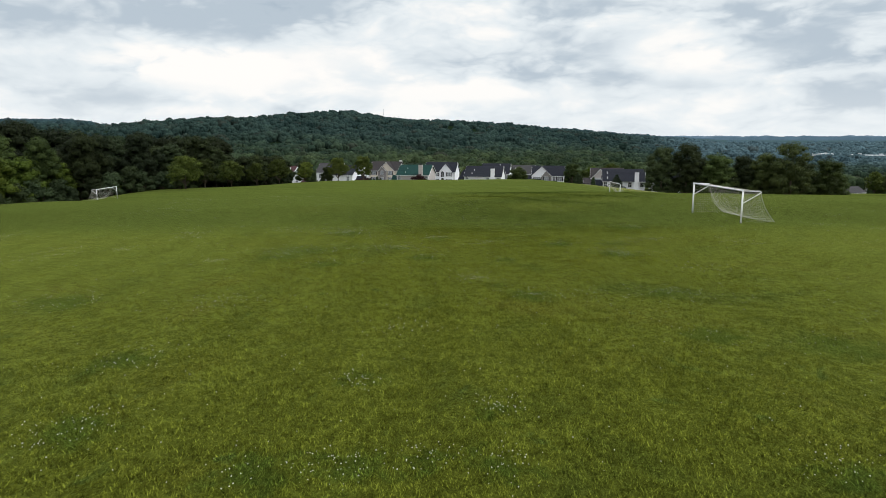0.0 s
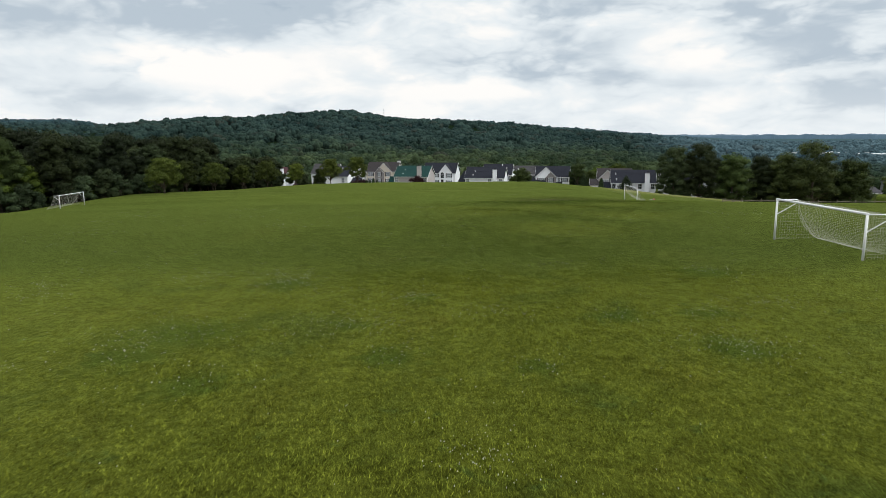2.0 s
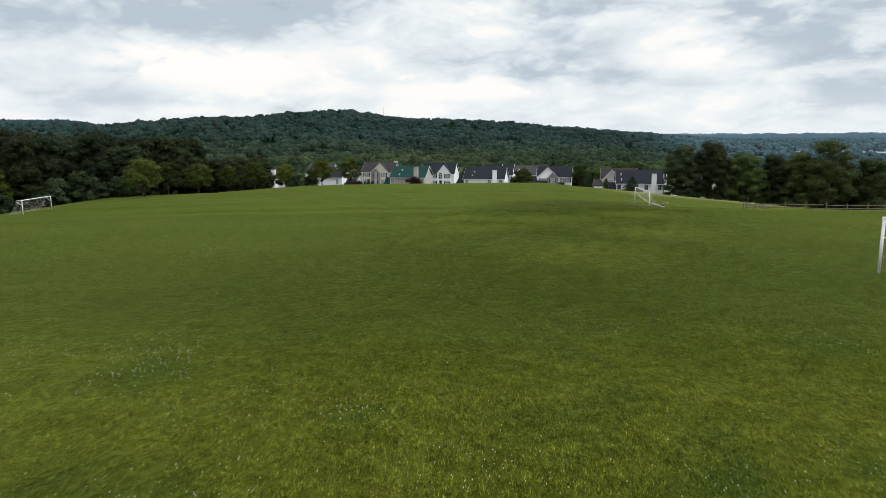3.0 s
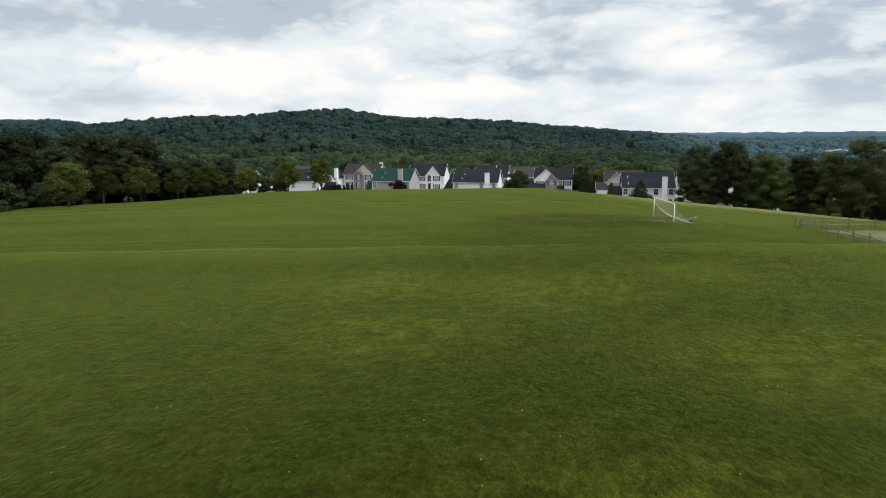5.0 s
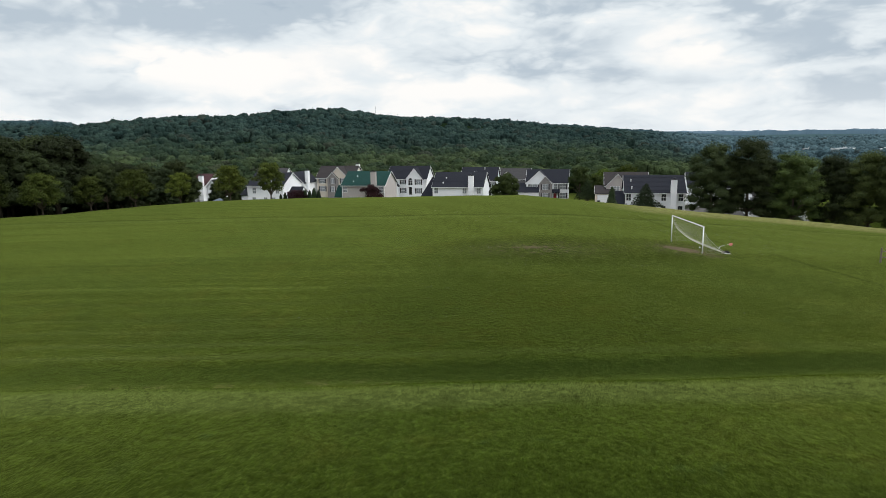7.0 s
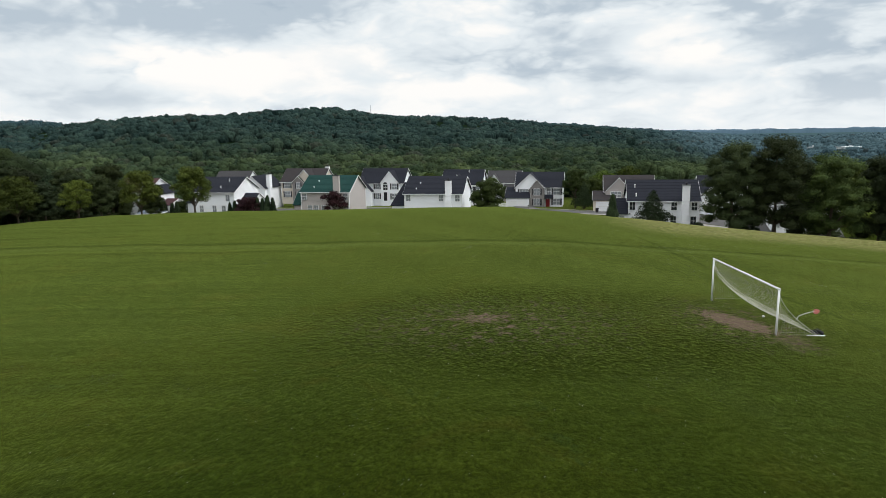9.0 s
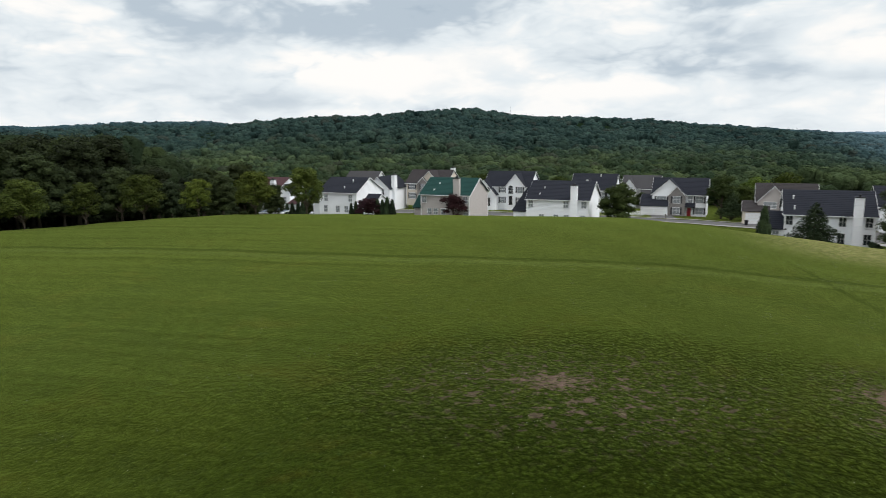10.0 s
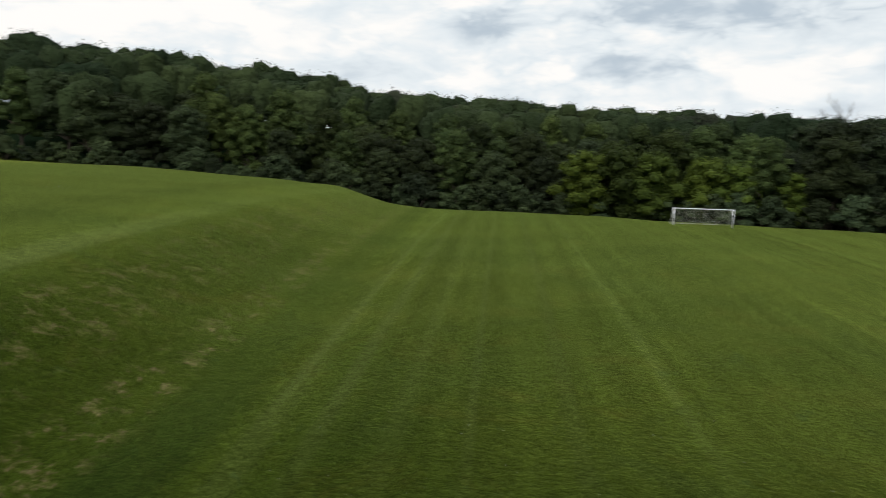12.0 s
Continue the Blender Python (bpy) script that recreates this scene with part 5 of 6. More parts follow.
plant(yew, [(-29.6, 230.4, 1.15), (-28.4, 230.1, 1.2), (-27.2, 229.8, 1.1), (-22.8, 228.8, 1.35), (-21.6, 228.5, 1.3), (-20.4, 228.2, 1.4), (-19.2, 228.0, 1.4),
            (-48.0, 236.0, 1.3), (-46.4, 235.6, 1.35), (-44.6, 235.0, 1.45), (-43.4, 234.8, 1.4), (51.0, 206.6, 1.75)], rng, 0.06)
bush = tree_model("purple_shrub", 52, 3.4, 1.9, 0.2, 10, 3600, 0.10, M_LEAF_PURPLE, label="rounded purple-leaved shrub by a house", category="shrub", group="purple shrubs")
plant(bush, [(-5.6, 228.4, 1.85), (-25.9, 229.6, 1.5), (-24.2, 229.3, 1.6)], rng, 0.06)
round_tree = tree_model("garden_tree", 53, 6.2, 3.3, 0.5, 16, 8000, 0.13, M_LEAF, body_share=0.6, label="rounded leafy garden tree beside a white house", group="garden trees")
plant(round_tree, [(28.6, 222.5, 1.32), (60.5, 262.0, 1.3), (66.0, 266.0, 1.25), (-60, 240, 1.2), (-70, 236, 1.3), (-46, 244, 0.9), (38, 282, 0.8), (-9, 262, 0.5)], rng, 0.08)
glade = tree_model("garden_tree", 56, 8.0, 4.2, 1.0, 26, 3600, 0.24, M_LEAF_BRIGHT, label="yellow-green leafy tree standing behind the houses", group="garden trees")
plant(glade, [(-9.4, 292.0, 1.15), (-14.5, 295.0, 0.95), (14.8, 290.0, 1.1), (19.5, 294.0, 0.9), (70.0, 292.0, 1.2), (79.0, 296.0, 1.3), (-44.0, 300.0, 1.1)], rng, 0.1)
down = random.Random(17)
slope = []
for i in range(42):
    a, r = radians(down.uniform(20, 40)), down.uniform(285, 395)
    x, y = 3 + r * math.sin(a), r * math.cos(a)
    if not (185 < x < 245 and 305 < y < 345):
        slope.append((x, y, down.uniform(0.9, 1.35)))
slope_tree = tree_model("slope_tree", 57, 9.5, 4.4, 1.0, 30, 3200, 0.30, M_LEAF, label="leafy green tree on the slope below the street", group="trees below the street")
slope_pale = tree_model("slope_tree", 58, 8.5, 4.2, 0.8, 28, 3000, 0.30, M_LEAF_YOUNG, label="yellow-green tree on the slope below the street", group="trees below the street")
plant(slope_tree, slope[0::2], down, 0.1)
plant(slope_pale, slope[1::2], down, 0.1)
spruce = tree_model("spruce_tree", 54, 5.6, 2.3, 0.1, 44, 9000, 0.09, M_NEEDLE, cone=True, slim=0.9, label="dark conical spruce beside the white house", group="garden trees")
plant(spruce, [(57.6, 203.4, 1.5), (55.0, 250.0, 1.3)], rng, 0.05)
street_tree = tree_model("street_tree", 55, 8.4, 3.4, 2.0, 17, 8000, 0.13, M_LEAF, body_share=0.5, label="leafy street tree in front of a white house", group="garden trees")
plant(street_tree, [(53.2, 252.0, 1.32)], rng, 0.05)


# the wooded valley and ridge: far crowns, too many to count
def dome(level):
    """A unit sphere."""
    bm = bmesh.new()
    bmesh.ops.create_icosphere(bm, subdivisions=level, radius=1.0)
    bmesh.ops.rotate(bm, verts=bm.verts, matrix=Matrix.Rotation(0.65, 3, 'X'))
    v = np.array([p.co[:] for p in bm.verts]) * np.array([1, 1, 0.86])
    f = np.array([[p.index for p in t.verts] for t in bm.faces if max(p.co.z for p in t.verts) > -0.25])
    bm.free()
    return v, f


def crowns(g, x, y, size, tall, per, card, lobes):
    """Many far crowns, each a broad body with a few lobes on it and loose leaf sprays. Vertices, triangles and each vertex's tone."""
    count = len(x)
    tone = np.repeat(g.random(count), lobes)
    turn = np.repeat(g.uniform(0, 6.28, count), lobes) + np.tile(np.arange(lobes) * 6.28 / max(1, lobes - 1), count) + g.normal(size=count * lobes) * 0.35
    out = np.tile([0.52] * (lobes - 1) + [0.06], count) * (0.7 + 0.6 * g.random(count * lobes))
    x, y, size, tall = (np.repeat(v, lobes) for v in (x, y, size, tall))
    first = np.tile(np.arange(lobes) == lobes - 1, count)
    z = height(x, y)
    r = size * np.where(first, 0.80, 0.38 + 0.24 * g.random(len(x)))
    c = np.stack([x + np.cos(turn) * out * size, y + np.sin(turn) * out * size, z + tall - np.where(first, 0.70, 0.38 + 0.55 * g.random(len(x))) * size], -1)
    m = len(x)
    seed_a, seed_b = g.uniform(0, 6, (m, 1)), g.uniform(0, 6, (m, 1))

    def lumps(d):
        return 0.92 + 0.16 * np.sin(d[..., 0] * 4.1 + seed_a) * np.sin(d[..., 1] * 3.7 + seed_b) + 0.10 * np.sin(d[..., 2] * 7 + seed_a) * np.sin(d[..., 0] * 8 + seed_b)

    sv, sf = dome(1)
    d = np.broadcast_to(sv, (m, len(sv), 3))
    grow = lumps(d) + g.normal(size=d.shape[:2]) * 0.06
    v = c[:, None] + d * (0.9 * r[:, None] * grow)[..., None]
    v[..., 2] -= np.where(d[..., 2] < -0.3, tall[:, None] * 0.25, 0)
    f = sf[None] + (np.arange(m) * len(sv))[:, None, None]
    v, f = v.reshape(-1, 3), f.reshape(-1, 3)
    d = g.normal(size=(m, per, 3))
    d /= np.linalg.norm(d, axis=2)[..., None]
    d[..., 2] = np.abs(d[..., 2]) * 1.2 - 0.3
    p = c[:, None] + d * (r[:, None] * lumps(d))[..., None] * (0.90 + 0.16 * g.random((m, per, 1)))
    nrm = d + g.normal(size=d.shape) * 0.28 + np.array([0, 0, 0.1])
    nrm /= np.linalg.norm(nrm, axis=2)[..., None]
    a = np.cross(nrm, g.normal(size=nrm.shape))
    a /= np.linalg.norm(a, axis=2)[..., None]
    b = np.cross(nrm, a)
    s = (size * card)[:, None, None] * (0.5 + 0.9 * g.random((m, per, 1)))
    a, b = a * s, b * s * 0.8
    leaves = np.stack([p - a, p + b, p + a * 0.6 - b], 2).reshape(-1, 3)
    lf = np.arange(len(leaves)).reshape(-1, 3) + len(v)
    return np.concatenate([v, leaves]), np.concatenate([f, lf]), np.concatenate([np.repeat(tone, len(sv)), np.repeat(tone, per * 3)])


def deep_wood():
    """The crowns further back in the wood, joined."""
    g = np.random.default_rng(88)
    x, y = np.array(deep_spots).T
    v, f, tone = crowns(g, x, y, 4.6 + 2.0 * g.random(len(x)), np.array([wood_height(a, b) for a, b in deep_spots]) + 3.0 * g.random(len(x)) - 1.2, 90, 0.050, 7)
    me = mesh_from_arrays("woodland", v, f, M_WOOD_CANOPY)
    me.polygons.foreach_set("use_smooth", [True] * len(me.polygons))
    at = me.attributes.new("tone", "FLOAT", "POINT")
    at.data.foreach_set("value", tone.astype(np.float32))
    return tagged(new("woodland", me), "dense green woodland rising behind the field", "woodland", kind="stuff")


deep_wood()


def far_canopy():
    g = np.random.default_rng(77)
    vs, fs, tones, total = [], [], [], 0
    for r0, r1, n, per, card, lobes in ((288, 560, 4900, 34, 0.070, 6), (560, 1000, 6800, 14, 0.085, 5), (1000, 2300, 13500, 5, 0.12, 3)):
        az = np.radians(g.uniform(-62, 38, n))
        r = np.sqrt(g.uniform(r0 ** 2, r1 ** 2, n))
        x, y = 3 + r * np.sin(az), r * np.cos(az)
        crest = np.interp(np.degrees(az), RIDGE_AZ, RIDGE_R)
        keep = (r < crest * 1.02 + 15) & (y > 298) & ((x < 95) | (r > 395)) | (y > 262) & (r < 345) & (x < -64)
        keep &= g.random(n) < 0.85
        x, y, r = x[keep], y[keep], r[keep]
        size = (4.0 + 4.6 * g.random(len(x)) ** 1.3) * np.clip(r / 800, 1.0, 1.65)
        tall = 6.0 + 4.4 * g.random(len(x)) + 1.3 * np.sin(x * 0.045 + 2) * np.sin(y * 0.038) + np.where(g.random(len(x)) > 0.95, 2.0, 0.0)
        v, f, tone = crowns(g, x, y, size, tall, per, card, lobes)
        vs.append(v)
        fs.append(f + total)
        tones.append(tone)
        total += len(v)
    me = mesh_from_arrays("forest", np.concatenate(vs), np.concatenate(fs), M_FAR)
    me.polygons.foreach_set("use_smooth", [True] * len(me.polygons))
    at = me.attributes.new("tone", "FLOAT", "POINT")
    at.data.foreach_set("value", np.concatenate(tones).astype(np.float32))
    return tagged(new("forest", me), "dense green deciduous forest over the valley and the ridge", "forest", kind="stuff")


far_canopy()


def distance(r, az0, az1, low, level, rough, colour, seed):
    """A far line of wooded land, so distant that it never shifts."""
    g = np.random.default_rng(seed)
    n = int((az1 - az0) * 22)
    az = np.radians(np.linspace(az0, az1, n))
    t = np.linspace(0, 1, n)
    top = np.interp(t, np.linspace(0, 1, len(level)), level) + rough * (0.5 * np.sin(t * 61 + seed) + 0.3 * np.sin(t * 143 + 2 * seed) + np.convolve(g.normal(size=n), np.ones(5) / 5, "same") * 0.7)
    b = Build()
    for i in range(n):
        x, y = 3 + r * math.sin(az[i]), r * math.cos(az[i])
        b.v += [(x, y, low), (x * 1.02, y * 1.02, top[i])]
    b.f = [(2 * i, 2 * i + 2, 2 * i + 3, 2 * i + 1) for i in range(n - 1)]
    m = material("hazy_far_woods", colour, 1.0, spec=0.0, vary=0.25, grain=0.0, scale=0.02)
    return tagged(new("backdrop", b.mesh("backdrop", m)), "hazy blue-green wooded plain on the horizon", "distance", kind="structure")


# haze is put into these colours: each farther line paler and bluer
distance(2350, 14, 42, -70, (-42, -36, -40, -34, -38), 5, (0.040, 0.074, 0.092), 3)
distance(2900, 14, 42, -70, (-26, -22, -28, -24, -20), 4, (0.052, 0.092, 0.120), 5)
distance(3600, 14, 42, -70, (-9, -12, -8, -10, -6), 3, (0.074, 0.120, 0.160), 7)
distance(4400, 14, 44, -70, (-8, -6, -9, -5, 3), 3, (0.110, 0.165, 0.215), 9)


def bare_tree(x, y, tall):
    """A leafless tree standing above the wood."""
    top = tagged(new("bare_tree"), "leafless grey tree standing above the wood", "tree")
    r = random.Random(2)
    b = Build()
    z = ground_z(x, y)
    b.tube([(x, y, z), (x + 0.2, y, z + tall * 0.5), (x, y + 0.2, z + tall)], [0.28, 0.18, 0.03], 7)

    def limb(p, d, length, rad, level):
        q = p + d * length
        b.tube([p, p.lerp(q, 0.5) + Vector((0, 0, length * 0.06)), q], [rad, rad * 0.7, rad * 0.35], 5, False)
        if level:
            for _ in range(4):
                e = (d + Vector((r.uniform(-0.8, 0.8), r.uniform(-0.8, 0.8), r.uniform(0.0, 0.7)))).normalized()
                limb(p.lerp(q, r.uniform(0.4, 1.0)), e, length * 0.6, rad * 0.55, level - 1)

    for i in range(11):
        a = i * 2.4
        limb(Vector((x, y, z + tall * (0.45 + 0.045 * i))), Vector((math.cos(a), math.sin(a), 0.8)).normalized(), tall * 0.20, 0.07, 2)
    part("trunk", b, M_BARK, top)


bare_tree(-148.0, 177.0, 21.0)

# ---- goals ----


def goal(wide, tall, deep, shelf, label, sag=0.4, bars=(-1,)):
    """A goal whose mouth faces -x, standing along y about the origin; the net hangs back toward +x."""
    top = tagged(new("soccer_goal"), label, "soccer goal", group="soccer goals")
    h, r = wide / 2, 0.049
    for s in (-1, 1):
        b = Build()
        b.tube([(0, s * h, -0.05), (0, s * h, tall)], r, 12)
        part("post", b, M_WHITE, top, smooth=True)
    b = Build()
    b.tube([(0, -h - r, tall), (0, h + r, tall)], r, 12)
    part("crossbar", b, M_WHITE, top, smooth=True)
    for s in (-1, 1):
        if s in bars:
            b = Build()
            b.tube([(0, s * h, 0.11), (deep, s * h, 0.10)], 0.050, 8)
            part("ground_bar", b, M_WHITE, top, smooth=True)
        if shelf:
            b = Build()
            b.tube([(0, s * h, tall - 0.02), (shelf * 0.93, s * h, tall - 0.04), (shelf, s * h, tall - 0.10), (shelf * 0.94, s * h, tall - 0.17), (0, s * h, tall * 0.62)], 0.026, 8)
            part("stay", b, M_WHITE, top, smooth=True)
    b = Build()
    b.tube([(deep, -h, 0.02), (deep, 0, 0.03), (deep, h, 0.02)], 0.010, 6)
    part("back_rope", b, M_NET, top)

    def back(t, v):
        """The hanging net: t from the crossbar down to the ground, v across."""
        x = shelf + (deep - shelf) * t ** 1.7
        z = tall * (1 - t) - 0.05
        belly = sag * math.sin(math.pi * t) * (0.35 + 0.65 * math.sin(math.pi * v))
        return Vector((x - belly * 0.55, -h + wide * v, max(0.03, z - belly * 0.5)))

    def edge_x(t):
        return shelf + (deep - shelf) * t ** 1.7

    cord = 0.0026
    b = Build()
    cols, rows = int(wide / 0.115), int((tall + deep) / 0.115)
    for i in range(cols + 1):
        v = i / cols
        b.tube([back(j / 9, v) for j in range(10)], cord, 3, False)
    for j in range(rows + 1):
        t = j / rows
        b.tube([back(t, i / 10) for i in range(11)], cord, 3, False)
    if shelf:
        for i in range(cols + 1):
            y = -h + wide * i / cols
            b.tube([(0, y, tall - 0.03), (shelf, y, tall - 0.06)], cord, 3, False)
        for k in range(1, 6):
            b.tube([(shelf * k / 5, -h, tall - 0.05), (shelf * k / 5, h, tall - 0.05)], cord, 3, False)
    part("net", b, M_NET, top)
    for s in (-1, 1):
        b = Build()
        n = int(tall / 0.12)
        for j in range(n + 1):
            t = j / n
            z = max(0.03, tall * (1 - t) - 0.05)
            b.tube([(0, s * h, z), (edge_x(t), s * h, z)], cord, 3, False)
        for k in range(1, int(deep / 0.12)):
            x = k * 0.12
            t = 0.0 if x <= shelf else ((x - shelf) / (deep - shelf)) ** (1 / 1.7)
            b.tube([(x, s * h, 0.03), (x, s * h, max(0.04, tall * (1 - t) - 0.05))], cord, 3, False)
        part("side_net", b, M_NET, top)
        b = Build()
        b.tube([(edge_x(j / 10), s * h, max(0.03, tall * (1 - j / 10) - 0.05)) for j in range(11)], 0.012, 5)
        part("net_rope", b, M_NET, top)
    return top


def stand(ob, x, y, turn, up=0.0):
    ob.matrix_world = pose(x, y, ground_z(x, y) + up, 0, 0, turn)


g1 = goal(5.75, 1.88, 2.1, 1.05, "white youth soccer goal with a sagging net on the upper field", 0.55, ())
stand(g1, 19.27, 36.42, 5.0, -0.05)
g2 = goal(7.32, 2.40, 2.3, 0.0, "white full-size soccer goal behind a bare soil patch", 0.6)
stand(g2, 34.27, 116.46, 0.0)
g3 = goal(7.32, 2.25, 2.3, 0.9, "white full-size soccer goal at the edge of the woods", bars=())
stand(g3, -60.05, 119.7, 180.0)

# ---- the split-rail fence round the gravel plot ----


def fence(points, label):
    top = tagged(new("rail_fence"), label, "fence")
    r = random.Random(9)
    prev = None
    for (x, y) in points:
        z = ground_z(x, y)
        b = Build()
        k = 0.072
        lean = r.uniform(-0.03, 0.03)
        b.tube([(x, y, z - 0.3), (x, y, z + 0.5), (x + lean, y, z + 1.12), (x + lean, y, z + 1.17)], [k, k, k * 0.95, k * 0.5], 7)
        part("fence_post", b, M_WOOD, top)
        if prev:
            for hgt in (0.42, 0.88):
                b = Build()
                p, q = Vector((*prev, ground_z(*prev) + hgt)), Vector((x, y, z + hgt + r.uniform(-0.05, 0.05)))
                m = p.lerp(q, 0.5) + Vector((0, 0, r.uniform(-0.06, 0.02)))
                b.tube([p, m, q], [0.042, 0.056, 0.042], 6)
                part("rail", b, M_WOOD, top)
        prev = (x, y)
    return top


fence([(46.1, 107.6), (45.9, 104.6), (45.4, 101.6), (44.8, 98.6), (44.3, 95.6), (43.8, 92.6), (43.3, 89.6)], "weathered split-rail wooden fence beside a gravel plot")
fence([(46.3 + 3.0 * i, 108.9 + 0.12 * i) for i in range(10)], "weathered split-rail wooden fence along the field's slope")

# ---- odds and ends by the far goal ----


def sandbag(x, y):
    top = tagged(new("sandbag"), "black sandbag weighing down the goal's ground bar", "sandbag")
    b = Build()
    z = ground_z(x, y)
    for dx, r in ((-0.12, 0.075), (0.13, 0.085)):
        pts = [(x + dx, y - 0.30, z + 0.06), (x + dx + 0.02, y - 0.18, z + 0.10), (x + dx, y, z + 0.115), (x + dx - 0.02, y + 0.17, z + 0.10), (x + dx, y + 0.30, z + 0.06)]
        bag = Build()
        bag.tube(pts, [r * 0.35, r * 0.95, r, r * 0.9, r * 0.3], 9)
        part("bag_half", bag, M_SANDBAG, top, smooth=True)
    b.tube([(x - 0.16, y, z + 0.20), (x, y, z + 0.27), (x + 0.17, y, z + 0.22)], 0.018, 6)
    part("strap", b, M_SANDBAG, top)


sandbag(36.35, 113.1)


def pennant():
    """A thin whip pole bent over in the grass with a pink pennant at its tip."""
    top = tagged(new("corner_flag"), "bent thin white pole with a pink pennant", "flag")
    z = ground_z(37.2, 116.2)
    b = Build()
    b.tube([(36.9, 115.9, z - 0.02), (37.05, 116.0, z + 0.22), (37.5, 116.1, z + 0.33), (38.05, 116.25, z + 0.40)], [0.014, 0.012, 0.010, 0.008], 6)
    part("pole", b, M_WHITE, top, smooth=True)
    b = Build()
    for i in range(8):
        t0, t1 = i / 8, (i + 1) / 8
        w0, w1 = 0.15 * math.sin(math.pi * (0.15 + 0.8 * t0)), 0.15 * math.sin(math.pi * (0.15 + 0.8 * t1))
        x0, x1 = 37.95 + 0.32 * t0, 37.95 + 0.32 * t1
        b.prism([(x0, 116.22, z + 0.38 - w0), (x1, 116.24, z + 0.38 - w1), (x1, 116.24, z + 0.42 + w1 * 0.6), (x0, 116.22, z + 0.42 + w0 * 0.6)], (0, 0.012, 0))
    part("pennant", b, M_PINK, top)


pennant()


# a ball shape standing in for a small white object of unknown kind
def ball(x, y, r=0.06):
    top = tagged(new("ball"), "small round white object lying inside the goal", "ball")
    me = bpy.data.meshes.new("ball_skin")
    bm = bmesh.new()
    bmesh.ops.create_icosphere(bm, subdivisions=3, radius=r)
    for v in bm.verts:
        v.co *= 1 - 0.02 * (1 if noise.noise(v.co * 30) > 0 else 0)
    bm.to_mesh(me)
    bm.free()
    me.materials.append(M_WHITE)
    me.polygons.foreach_set("use_smooth", [True] * len(me.polygons))
    ob = new("skin", me)
    ob.parent = top
    top.matrix_world = pose(x, y, ground_z(x, y) + r)


ball(35.5, 116.5)

# ---- garden and street things ----


def wheelie_bin(x, y):
    top = tagged(new("wheelie_bin"), "black wheeled rubbish bin at the kerb", "bin")
    z = ground_z(x, y) + 0.1
    b = Build()
    b.prism([(x - 0.26, y - 0.28, z + 0.06), (x + 0.26, y - 0.28, z + 0.06), (x + 0.31, y - 0.34, z + 1.0), (x - 0.31, y - 0.34, z + 1.0)], (0, 0.62, 0))
    part("bin_body", b, M_BLACK, top)
    b = Build()
    b.prism([(x - 0.33, y - 0.37, z + 1.0), (x - 0.33, y - 0.37, z + 1.05), (x - 0.33, y, z + 1.11), (x - 0.33, y + 0.34, z + 1.05), (x - 0.33, y + 0.34, z + 1.0)], (0.66, 0, 0))
    part("bin_lid", b, M_BLACK, top)
    for s in (-1, 1):
        b = Build()
        b.tube([(x + s * 0.28, y + 0.26, z + 0.1), (x + s * 0.34, y + 0.26, z + 0.1)], 0.10, 12)
        part("wheel", b, M_SANDBAG, top)


wheelie_bin(54.8, 235.0)


def mailbox(x, y):
    top = tagged(new("mailbox"), "dark mailbox on a post beside the street", "mailbox")
    z = ground_z(x, y)
    b = Build()
    b.box(x - 0.06, y - 0.06, z - 0.2, x + 0.06, y + 0.06, z + 1.1)
    part("mailbox_post", b, M_WOOD, top)
    b = Build()
    arc = [(x - 0.13, y - 0.25, z + 1.1), (x + 0.13, y - 0.25, z + 1.1)] + [(x + 0.13 * math.cos(a), y - 0.25, z + 1.22 + 0.13 * math.sin(a)) for a in np.linspace(0, math.pi, 8)]
    b.prism(arc, (0, 0.5, 0))
    part("box", b, M_BLACK, top)


mailbox(39.8, 243.2)


def canopy_shade(x, y, w, d):
    """A low gazebo with a dark fabric roof and a pale rim, only its top seen over the brow."""
    top = tagged(new("garden_gazebo"), "low garden gazebo with dark blue-grey fabric roof and white rim", "gazebo")
    z = ground_z(x, y)
    for sx in (-1, 1):
        for sy in (-1, 1):
            b = Build()
            b.tube([(x + sx * w / 2, y + sy * d / 2, z - 0.2), (x + sx * w / 2, y + sy * d / 2, z + 2.4)], 0.04, 8)
            part("gazebo_post", b, M_WHITE, top)
    b = Build()
    e, k = z + 2.4, 0.25
    c = [(x - w / 2 - k, y - d / 2 - k, e), (x + w / 2 + k, y - d / 2 - k, e), (x + w / 2 + k, y + d / 2 + k, e), (x - w / 2 - k, y + d / 2 + k, e)]
    r0, r1 = (x - w * 0.15, y, e + 0.75), (x + w * 0.15, y, e + 0.75)
    b.v = c + [r0, r1]
    b.f = [(0, 1, 5, 4), (1, 2, 5), (2, 3, 4, 5), (3, 0, 4), (3, 2, 1, 0)]
    part("fabric_roof", b, M_TARP, top)
    b = Build()
    b.box(x - w / 2 - k - 0.03, y - d / 2 - k - 0.03, e - 0.16, x + w / 2 + k + 0.03, y + d / 2 + k + 0.03, e - 0.01)
    part("rim", b, M_TRIM, top)


canopy_shade(-38.0, 209.5, 4.2, 3.4)


